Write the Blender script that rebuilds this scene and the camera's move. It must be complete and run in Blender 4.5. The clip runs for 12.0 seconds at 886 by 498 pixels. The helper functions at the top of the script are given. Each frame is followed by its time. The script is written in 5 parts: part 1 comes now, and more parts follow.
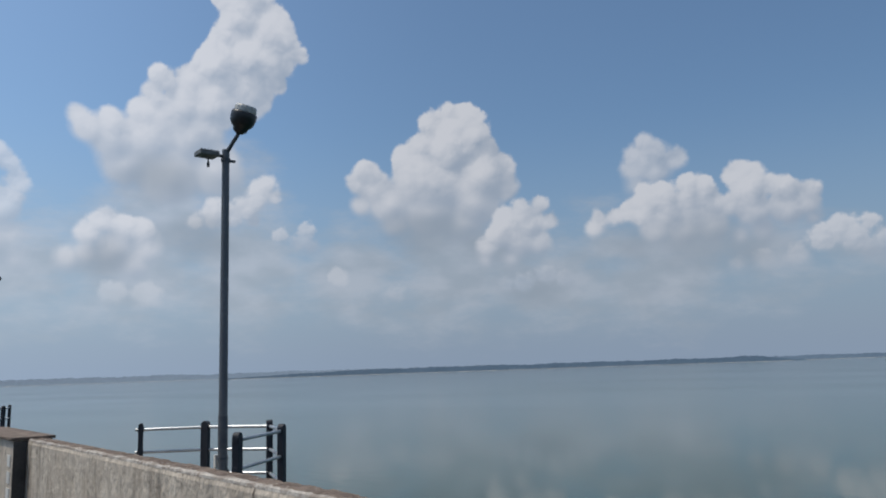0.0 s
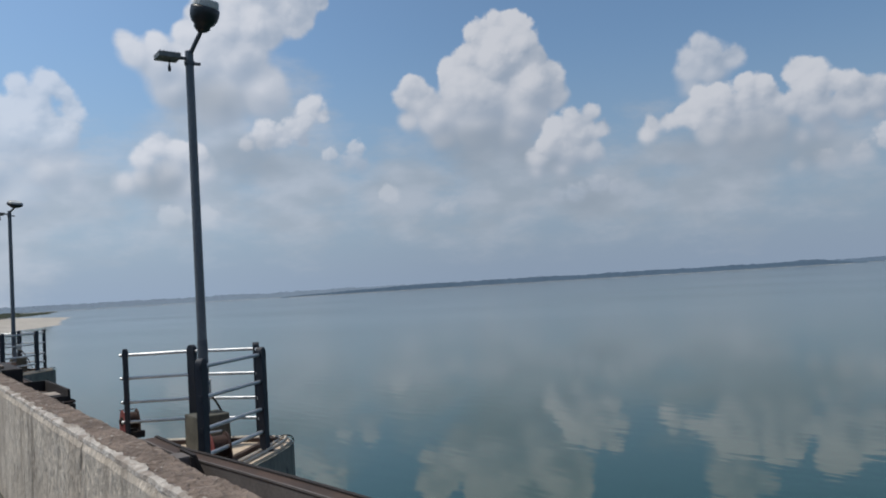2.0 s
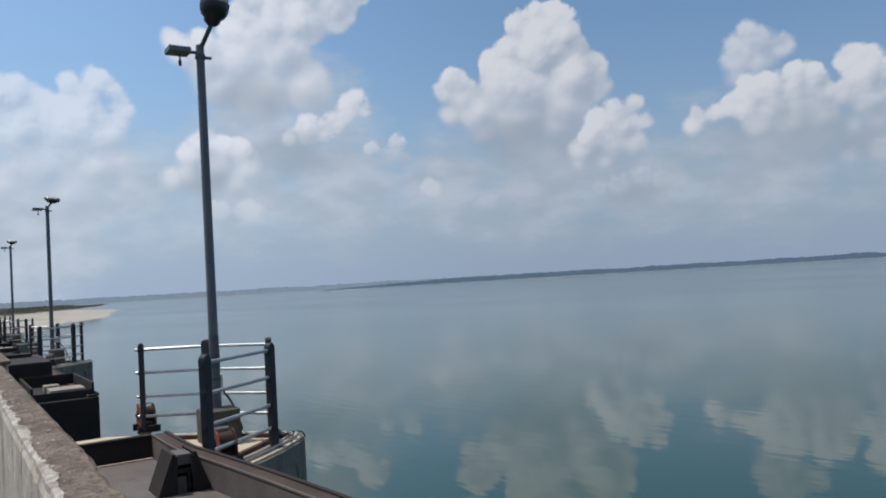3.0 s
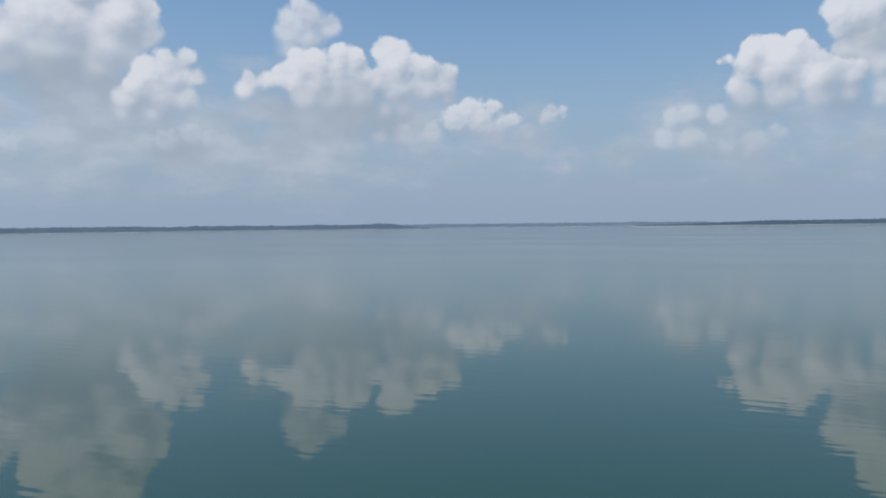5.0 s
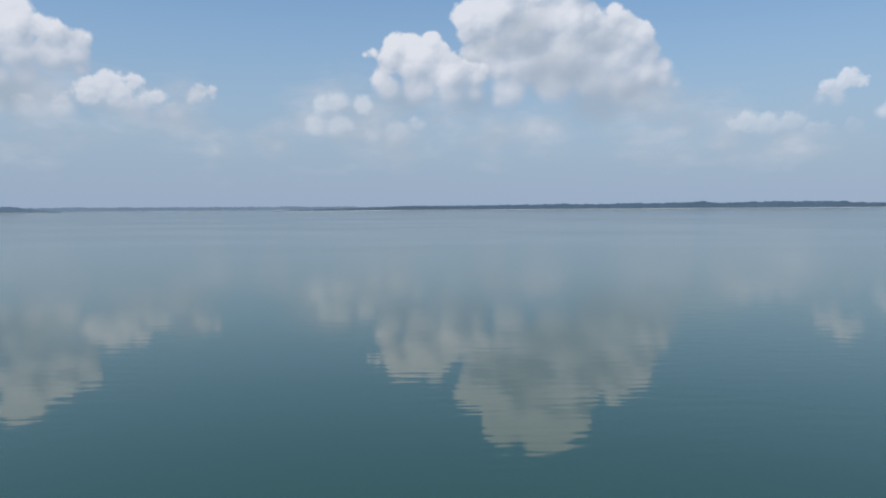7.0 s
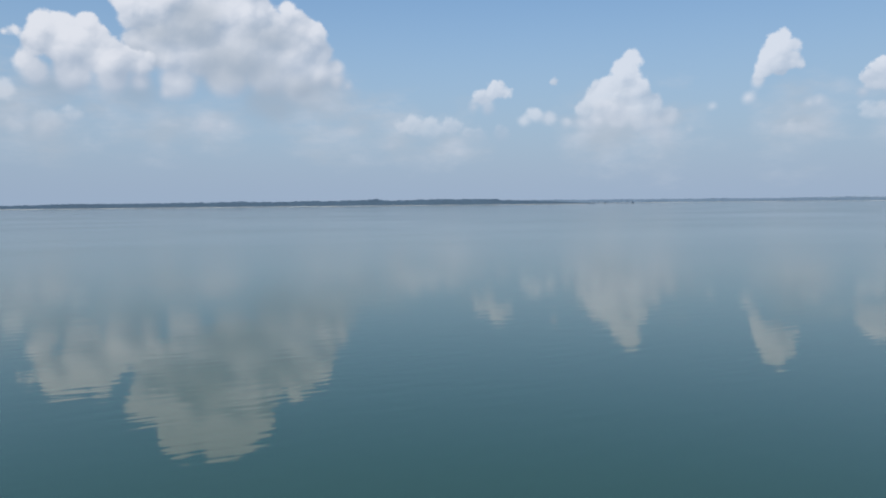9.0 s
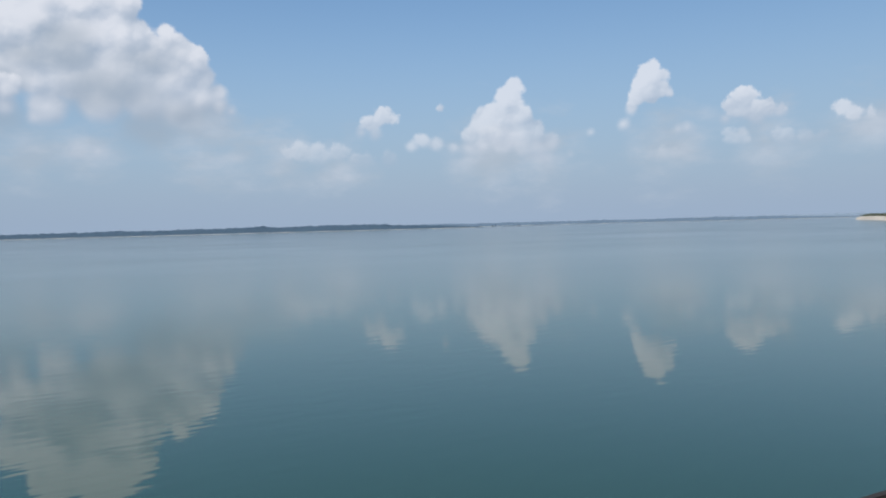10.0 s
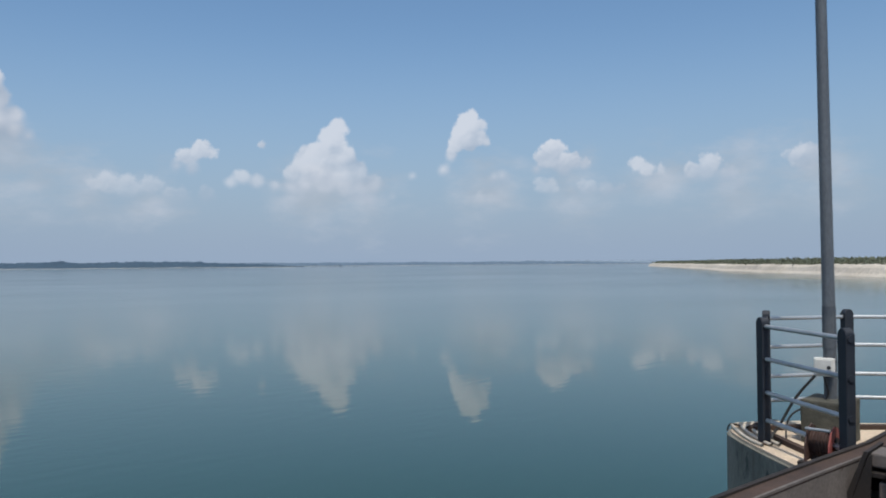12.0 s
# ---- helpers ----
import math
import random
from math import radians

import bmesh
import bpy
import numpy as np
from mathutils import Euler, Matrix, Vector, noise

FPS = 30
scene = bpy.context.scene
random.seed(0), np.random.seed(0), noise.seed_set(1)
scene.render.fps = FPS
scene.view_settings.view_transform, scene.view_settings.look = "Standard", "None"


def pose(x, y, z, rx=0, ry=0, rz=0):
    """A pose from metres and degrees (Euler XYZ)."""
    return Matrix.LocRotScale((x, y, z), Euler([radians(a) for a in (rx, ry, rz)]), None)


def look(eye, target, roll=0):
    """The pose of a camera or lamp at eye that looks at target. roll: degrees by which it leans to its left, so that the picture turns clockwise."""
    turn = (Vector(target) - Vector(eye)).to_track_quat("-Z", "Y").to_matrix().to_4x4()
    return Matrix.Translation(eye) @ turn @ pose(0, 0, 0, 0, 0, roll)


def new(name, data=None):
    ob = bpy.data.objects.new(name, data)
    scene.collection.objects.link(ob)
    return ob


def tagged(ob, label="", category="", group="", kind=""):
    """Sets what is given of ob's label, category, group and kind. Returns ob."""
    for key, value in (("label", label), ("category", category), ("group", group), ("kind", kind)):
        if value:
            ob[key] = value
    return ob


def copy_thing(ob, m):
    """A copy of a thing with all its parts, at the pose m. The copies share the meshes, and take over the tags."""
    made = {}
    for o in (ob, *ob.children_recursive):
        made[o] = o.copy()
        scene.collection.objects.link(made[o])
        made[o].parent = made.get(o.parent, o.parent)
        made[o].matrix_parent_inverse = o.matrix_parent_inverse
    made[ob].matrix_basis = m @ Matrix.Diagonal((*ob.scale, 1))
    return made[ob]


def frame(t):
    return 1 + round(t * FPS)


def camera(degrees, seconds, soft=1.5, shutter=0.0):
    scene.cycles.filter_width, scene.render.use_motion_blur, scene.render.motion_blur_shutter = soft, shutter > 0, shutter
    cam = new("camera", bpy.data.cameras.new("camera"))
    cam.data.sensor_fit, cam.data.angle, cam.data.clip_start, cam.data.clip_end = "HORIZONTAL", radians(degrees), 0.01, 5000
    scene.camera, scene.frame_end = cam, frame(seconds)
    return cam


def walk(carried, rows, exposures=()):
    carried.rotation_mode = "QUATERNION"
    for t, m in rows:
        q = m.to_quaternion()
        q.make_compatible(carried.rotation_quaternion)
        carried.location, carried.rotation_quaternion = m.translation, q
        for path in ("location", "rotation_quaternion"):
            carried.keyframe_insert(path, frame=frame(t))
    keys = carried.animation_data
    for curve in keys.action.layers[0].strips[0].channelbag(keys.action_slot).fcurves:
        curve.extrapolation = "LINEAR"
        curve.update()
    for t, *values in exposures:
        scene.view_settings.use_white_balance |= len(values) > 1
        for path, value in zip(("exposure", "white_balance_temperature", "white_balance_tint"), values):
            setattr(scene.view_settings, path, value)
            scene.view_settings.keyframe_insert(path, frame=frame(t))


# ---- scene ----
# ---------------------------------------------------------------- the camera and its walk
cam = camera(59.95, 12.0, soft=1.9)
PATH = (
    (0.0, pose(0.261, -1.629, 0.618, 98.96, 1.92, 50.23)),
    (0.5, pose(0.147, -1.275, 0.638, 99.26, 3.76, 47.74)),
    (1.0, pose(0.086, -0.931, 0.626, 98.65, 4.74, 53.19)),
    (1.5, pose(-0.046, -0.620, 0.600, 95.32, 4.22, 55.21)),
    (1.8, pose(-0.071, -0.465, 0.600, 93.53, 3.68, 54.29)),
    (2.0, pose(-0.055, -0.354, 0.600, 92.76, 3.49, 54.22)),
    (2.5, pose(-0.005, -0.091, 0.593, 92.64, 3.52, 57.70)),
    (2.7, pose(0.000, -0.000, 0.597, 92.62, 3.65, 58.39)),
    (4.3, pose(-0.021, 0.152, 0.617, 89.69, 0.72, 36.98)),
    (4.5, pose(-0.027, 0.167, 0.618, 89.23, 0.60, 33.09)),
    (5.0, pose(-0.054, 0.200, 0.620, 88.32, 0.70, 24.25)),
    (5.5, pose(-0.087, 0.228, 0.620, 87.97, 0.85, 17.26)),
    (6.0, pose(-0.125, 0.250, 0.619, 87.94, 1.02, 12.24)),
    (6.5, pose(-0.167, 0.268, 0.617, 87.51, 0.68, 6.32)),
    (7.0, pose(-0.210, 0.281, 0.614, 86.92, 0.42, -1.20)),
    (7.5, pose(-0.252, 0.291, 0.610, 86.45, -0.04, -8.31)),
    (7.7, pose(-0.268, 0.294, 0.608, 86.14, 0.32, -10.85)),
    (9.3, pose(-0.386, 0.307, 0.591, 87.09, 0.63, -27.36)),
    (9.5, pose(-0.397, 0.307, 0.588, 87.50, 0.84, -28.89)),
    (10.0, pose(-0.411, 0.306, 0.582, 88.29, 1.47, -33.06)),
    (10.5, pose(-0.410, 0.303, 0.576, 88.87, 1.61, -36.76)),
    (11.0, pose(-0.392, 0.296, 0.568, 89.46, 1.13, -39.36)),
    (11.5, pose(-0.352, 0.288, 0.560, 90.12, 0.61, -42.63)),
    (11.8, pose(-0.312, 0.281, 0.555, 90.74, 0.41, -44.89)),
    (12.0, pose(-0.226, 0.296, 0.550, 91.10, 0.38, -46.32)),
)

EXPOSURES = ((0.0, -0.39), (1.0, -0.45), (2.5, -0.27), (5.5, -0.06), (7.5, 0.03), (9.5, 0.04), (10.5, 0.0), (12.0, -0.08))
walk(cam, PATH, EXPOSURES)

# ---------------------------------------------------------------- sky, clouds, sun
SUN_AZ, SUN_EL = 140.0, 66.0   # degrees left of upstream, degrees up

SKY_TINT = (1.04, 1.26, 1.37)
HAZE, VEIL = (3.25, 4.2, 5.65), (5.0, 5.55, 6.45)
CLOUD_BASE, HAZE_GREY = (3.4, 4.1, 5.0), (4.0, 4.65, 5.5)
CLOUD_SHADE, CLOUD_LIT, CLOUD_CORE = (3.7, 4.45, 5.6), (7.1, 7.35, 8.0), (5.6, 6.0, 6.6)

# cumulus heaps: share of haze before them, softness, puffs of (degrees left of upstream, degrees up, radius in degrees)
HEAPS = []
# western bank
HEAPS.append((0.34, 1.5, [(87.2, 14.1, 1.1), (85.9, 14.0, 1.3), (84.6, 13.5, 1.1), (82.8, 14.7, 0.7), (81.0, 15.1, 0.8), (80.1, 14.4, 0.8), (82.0, 13.6, 1.3), (79.6, 13.3, 0.8), (86.0, 11.8, 2.2), (82.9, 11.5, 2.7), (80.4, 11.6, 1.4), (87.3, 11.8, 1.8), (84.7, 9.3, 2.2), (81.3, 9.3, 1.9), (79.8, 9.7, 1.0), (83.1, 7.4, 2.3), (86.8, 8.1, 1.8), (79.5, 8.1, 1.2), (89.2, 13.1, 1.8), (89.9, 9.9, 2.5)]))
# tall tower
HEAPS.append((0.06, 1.0, [(65.0, 25.4, 1.6), (63.1, 24.8, 1.9), (61.6, 23.9, 1.1), (60.6, 22.9, 0.5), (62.7, 22.5, 1.9), (64.8, 23.0, 2.2), (66.1, 24.2, 1.3), (66.9, 22.3, 1.5), (68.5, 21.0, 1.3), (64.4, 20.5, 2.2), (62.3, 21.0, 1.1), (66.8, 19.6, 2.3), (69.2, 19.0, 1.7), (70.5, 20.8, 1.0), (71.2, 20.0, 0.7), (71.9, 18.6, 1.1), (73.8, 17.8, 1.0), (76.1, 17.9, 0.9), (75.4, 17.1, 1.2), (73.7, 16.5, 1.7), (71.1, 16.9, 2.3), (68.4, 17.1, 2.4), (72.9, 14.9, 1.9), (69.9, 14.3, 2.6), (66.8, 14.8, 2.3), (66.1, 26.9, 1.3), (64.0, 27.4, 1.6)]))
# low western heaps
HEAPS.append((0.12, 1.3, [(74.1, 10.9, 1.0), (75.1, 9.9, 1.0), (73.0, 10.5, 1.0), (71.5, 10.2, 1.1), (75.2, 8.6, 1.1), (73.5, 9.0, 1.5), (71.3, 9.1, 1.3), (72.3, 7.9, 1.5), (76.3, 8.2, 1.1), (62.9, 13.9, 0.6), (63.5, 13.1, 0.9), (64.3, 12.1, 1.0), (62.5, 12.9, 0.6), (65.5, 11.4, 0.9), (66.7, 11.4, 1.0), (68.1, 11.2, 0.7), (63.9, 11.2, 0.8), (66.9, 12.4, 0.4)]))
# shred
HEAPS.append((0.35, 1.2, [(61.9, 10.2, 0.5), (62.3, 10.0, 0.3), (60.2, 10.4, 0.7), (60.6, 9.6, 0.8), (59.8, 9.2, 0.8)]))
# little peak
HEAPS.append((0.22, 1.6, [(34.7, 15.8, 0.8), (35.0, 14.9, 1.1), (34.0, 14.8, 1.2), (32.8, 14.3, 0.9), (32.2, 14.5, 0.7), (35.3, 13.9, 1.1), (33.9, 13.6, 1.4), (35.2, 12.7, 1.2)]))
# great heap
HEAPS.append((0.03, 1.0, [(49.2, 19.3, 0.5), (48.0, 18.8, 1.2), (47.1, 18.6, 0.8), (50.9, 18.3, 0.7), (49.3, 17.9, 1.4), (47.2, 17.4, 1.2), (51.4, 16.7, 1.2), (52.5, 15.9, 1.0), (49.4, 16.1, 2.4), (46.4, 15.9, 1.3), (45.1, 15.0, 0.9), (46.9, 14.3, 2.4), (50.8, 14.1, 2.9), (55.5, 14.9, 1.0), (56.2, 13.9, 0.9), (55.1, 13.7, 1.4), (56.0, 12.3, 1.0), (53.9, 12.5, 1.8), (50.9, 11.8, 2.3), (47.4, 12.3, 2.3), (45.2, 13.2, 1.2), (48.3, 10.8, 1.9), (53.5, 11.0, 1.3)]))
# long heap
HEAPS.append((0.05, 1.0, [(38.2, 10.6, 0.8), (37.1, 10.7, 0.8), (36.1, 11.1, 0.7), (38.6, 9.9, 0.8), (34.6, 12.0, 0.9), (33.4, 12.3, 0.8), (34.9, 10.9, 1.2), (33.3, 10.9, 1.4), (31.9, 11.0, 1.4), (30.5, 11.2, 1.2), (31.8, 12.5, 0.7), (30.6, 12.4, 0.8), (34.2, 9.4, 1.2), (32.3, 9.2, 1.4), (30.3, 9.4, 1.4), (28.1, 13.3, 0.8), (28.9, 12.8, 0.7), (27.2, 13.0, 0.8), (27.6, 11.9, 1.3), (26.2, 11.9, 0.7), (25.1, 11.3, 0.9), (23.7, 11.2, 0.7), (24.0, 10.3, 0.9), (25.4, 10.1, 1.3), (27.6, 10.3, 1.3), (23.7, 9.3, 0.7), (29.1, 10.7, 0.9), (27.0, 8.7, 1.1), (28.5, 8.5, 0.9)]))
# long heap end
HEAPS.append((0.18, 1.3, [(22.1, 8.5, 1.0), (20.4, 8.7, 0.6), (23.3, 7.9, 1.0), (21.5, 7.7, 1.0), (19.6, 7.7, 0.7), (18.9, 7.8, 0.5), (17.9, 6.7, 0.9), (16.6, 7.8, 0.5), (16.0, 8.3, 0.5), (15.4, 8.2, 0.3), (18.7, 6.5, 0.8), (27.1, 6.7, 0.8), (25.0, 6.7, 1.0), (28.8, 6.5, 0.7), (20.4, 6.7, 1.0)]))
# middle heap
HEAPS.append((0.07, 1.0, [(-2.8, 13.7, 0.9), (-4.0, 13.7, 1.4), (-3.2, 12.6, 1.0), (-4.9, 12.1, 1.6), (-6.9, 12.5, 1.8), (-5.3, 14.1, 1.6), (-8.6, 13.2, 2.0), (-11.0, 13.5, 1.4), (-11.8, 13.8, 1.0), (-13.6, 13.8, 0.5), (-10.2, 11.2, 2.4), (-12.6, 11.9, 1.8), (-14.6, 12.5, 1.1), (-15.4, 12.0, 1.1), (-13.8, 10.7, 2.0), (-16.2, 10.8, 0.8), (-17.0, 9.8, 0.8), (-15.8, 9.4, 1.3), (-7.3, 10.5, 1.8), (-5.3, 10.2, 1.2), (-12.2, 9.2, 1.7), (-9.4, 8.9, 1.6), (-14.2, 8.7, 1.5), (-17.0, 8.9, 0.8), (-6.1, 8.5, 1.4), (-6.1, 15.6, 2.0), (-8.6, 15.9, 2.4), (-10.6, 15.2, 1.6), (-17.9, 8.5, 0.4), (-3.3, 11.3, 1.0), (-4.0, 10.3, 1.2), (-3.8, 13.0, 1.3)]))
BEHIND = len(HEAPS)      # the heaps so far stand behind the grey undersides, the rest before them
# front heap
HEAPS.append((0.08, 1.1, [(44.0, 11.8, 0.8), (42.5, 11.9, 0.8), (45.1, 11.0, 1.0), (43.2, 10.8, 1.4), (41.7, 10.8, 0.8), (45.8, 9.7, 1.1), (44.1, 9.2, 1.4), (46.7, 8.9, 0.9), (42.9, 9.1, 1.2), (44.8, 8.0, 1.0), (46.7, 8.0, 0.8)]))
# middle heap front
HEAPS.append((0.03, 0.9, [(2.2, 11.7, 0.9), (1.2, 11.9, 0.8), (-0.5, 12.1, 0.9), (-1.1, 11.2, 1.0), (2.6, 10.6, 1.0), (0.6, 10.6, 1.8), (-1.9, 9.8, 1.6), (-3.6, 9.6, 1.0), (2.7, 8.6, 1.0), (0.6, 8.7, 1.4), (-1.9, 8.5, 1.2), (4.5, 11.1, 0.4), (3.9, 11.3, 0.3), (3.3, 9.4, 0.7), (-3.6, 8.4, 0.9), (-5.3, 7.8, 0.7)]))
# faint western cloudlets
HEAPS.append((0.55, 1.6, [(42.2, 6.7, 0.8), (40.9, 6.5, 0.7), (43.9, 6.2, 0.8), (45.5, 6.1, 0.7), (53.6, 5.7, 0.8), (54.4, 5.3, 0.6), (34.6, 4.8, 0.7), (57.8, 7.1, 0.8), (59.4, 4.6, 0.5), (71.2, 5.9, 1.0), (73.4, 6.1, 0.9)]))
# faint middle cloudlets
HEAPS.append((0.5, 1.6, [(6.4, 7.7, 0.9), (7.6, 7.5, 0.7), (4.7, 7.5, 0.7), (6.4, 6.0, 1.1), (3.9, 5.1, 0.8), (2.3, 5.3, 1.1), (2.7, 4.7, 0.8), (0.6, 6.0, 0.5), (-0.2, 4.5, 0.5), (15.2, 4.2, 0.6), (10.9, 4.4, 0.4), (-7.7, 5.5, 0.8), (-9.0, 5.6, 0.6), (8.1, 5.9, 0.7)]))
# eastern small heaps
HEAPS.append((0.25, 1.0, [(-28.9, 8.2, 0.7), (-28.0, 7.6, 0.7), (-29.5, 8.0, 0.4), (-27.2, 7.0, 0.5), (-28.2, 6.8, 0.6), (-33.1, 8.6, 0.3)]))
# eastern low heaps
HEAPS.append((0.42, 1.3, [(-22.7, 5.6, 0.8), (-23.9, 5.4, 0.9), (-25.5, 5.5, 0.7), (-21.9, 5.6, 0.5), (-27.6, 4.9, 0.7), (-29.2, 4.8, 0.7), (-26.7, 5.0, 0.5)]))
# eastern middle tower
HEAPS.append((0.25, 0.9, [(-38.5, 10.3, 0.5), (-38.9, 10.0, 0.4), (-37.7, 9.4, 0.5), (-38.3, 9.2, 0.7), (-36.6, 8.2, 0.7), (-37.7, 8.0, 1.0), (-38.9, 7.8, 0.9), (-36.0, 7.4, 0.7), (-37.2, 7.0, 1.2), (-38.9, 6.7, 1.1), (-40.1, 6.9, 0.8), (-41.2, 6.0, 0.8), (-40.1, 5.5, 0.9), (-40.9, 4.7, 0.7), (-39.3, 5.8, 1.0), (-37.6, 6.0, 0.9), (-35.1, 6.6, 0.6), (-31.7, 6.4, 0.6), (-32.8, 6.1, 0.6), (-34.0, 5.8, 0.6), (-35.1, 5.7, 0.7), (-30.9, 5.9, 0.4), (-36.1, 5.9, 0.7), (-42.6, 5.0, 0.4)]))
# eastern tower
HEAPS.append((0.22, 0.8, [(-48.7, 11.0, 0.5), (-47.9, 10.8, 0.4), (-49.3, 10.3, 0.5), (-48.3, 10.2, 0.8), (-47.9, 9.4, 0.7), (-49.1, 9.3, 0.7), (-47.4, 8.8, 0.6), (-47.0, 8.0, 0.5), (-46.4, 7.0, 0.5), (-48.4, 8.8, 0.6), (-49.7, 8.9, 0.3), (-50.8, 6.5, 0.5), (-50.2, 6.4, 0.4), (-51.2, 6.2, 0.4), (-44.1, 6.5, 0.3)]))
# eastern loaf
HEAPS.append((0.2, 0.8, [(-54.3, 8.4, 0.5), (-54.9, 8.4, 0.6), (-53.9, 7.6, 0.7), (-55.1, 7.4, 0.8), (-56.0, 7.4, 0.7), (-56.8, 7.2, 0.5), (-53.3, 6.9, 0.4), (-55.4, 6.9, 0.6)]))
# eastern shreds
HEAPS.append((0.45, 1.3, [(-54.3, 5.7, 0.6), (-53.5, 5.8, 0.4), (-57.1, 5.4, 0.7), (-58.4, 5.5, 0.6), (-59.3, 5.4, 0.4), (-49.2, 4.7, 0.6), (-49.8, 4.7, 0.5)]))
# far eastern puffs
HEAPS.append((0.3, 1.0, [(-60.5, 7.1, 0.5), (-61.3, 6.7, 0.5), (-62.2, 6.6, 0.4), (-65.5, 7.0, 0.7), (-64.4, 6.4, 0.6), (-65.3, 6.3, 0.7), (-66.8, 6.1, 0.7), (-67.5, 5.4, 0.5), (-71.5, 7.4, 0.6), (-71.0, 7.1, 0.5), (-72.2, 7.3, 0.6), (-71.7, 6.8, 0.7), (-74.2, 5.9, 0.3)]))
VEILS = (
    # veil west
    [(86.2, 4.8, 6.3), (79.5, 7.7, 4.6), (71.8, 7.9, 5.1), (64.8, 7.7, 5.1), (56.4, 7.2, 4.6), (48.8, 7.0, 5.1), (41.6, 6.4, 4.6), (34.2, 6.3, 4.6)],
    # veil below the great and the long heap
    [(70.0, 11.0, 4.5), (65.5, 13.0, 3.5), (50.5, 9.2, 4.0), (45.0, 8.0, 3.2), (38.0, 8.6, 2.8), (32.0, 8.6, 3.2), (26.5, 7.8, 2.8), (21.0, 6.8, 2.2), (17.5, 6.4, 1.5)],
    # veil mid
    [(53.8, 5.6, 2.1), (42.5, 6.1, 3.0), (34.6, 4.5, 1.3), (26.3, 5.8, 2.5), (15.2, 4.2, 1.0), (10.8, 4.7, 1.3)],
    # veil east
    [(8.5, 6.5, 1.7), (4.0, 6.5, 1.9), (-1.6, 6.2, 2.1), (-5.3, 5.6, 1.7), (6.4, 7.4, 2.1), (6.3, 5.8, 1.9), (2.2, 5.5, 1.6), (15.3, 4.2, 0.9), (-8.2, 5.4, 1.7), (-15.7, 7.0, 3.0), (-18.2, 5.3, 2.1), (17.2, 7.4, 1.7)],
    # veil far east
    [(-21.3, 5.2, 2.1), (-25.6, 4.7, 1.7), (-37.0, 5.3, 3.2), (-40.7, 4.9, 2.5), (-50.0, 5.1, 2.5), (-55.8, 5.2, 2.3), (-62.6, 6.0, 2.3), (-67.2, 5.6, 2.5), (-72.2, 6.2, 2.5)],
)
UNDERSIDES = (
    # undersides west
    [(50.8, 10.2, 3.4), (47.5, 9.3, 2.1), (45.0, 8.6, 1.9), (74.2, 8.2, 2.5), (70.6, 14.3, 3.0), (67.2, 9.6, 3.0), (43.6, 5.9, 2.5), (31.8, 8.2, 3.4), (27.8, 7.4, 2.5), (36.0, 8.2, 2.5)],
    # undersides mid
    [(-5.0, 11.8, 1.7), (-7.4, 13.0, 2.1), (-12.4, 11.8, 2.5), (-3.3, 10.2, 1.7), (-9.9, 9.6, 3.2), (-14.9, 8.2, 2.5), (-7.4, 11.8, 1.9), (-3.3, 7.8, 1.9), (-12.4, 7.4, 2.5), (1.6, 8.1, 1.3)],
)


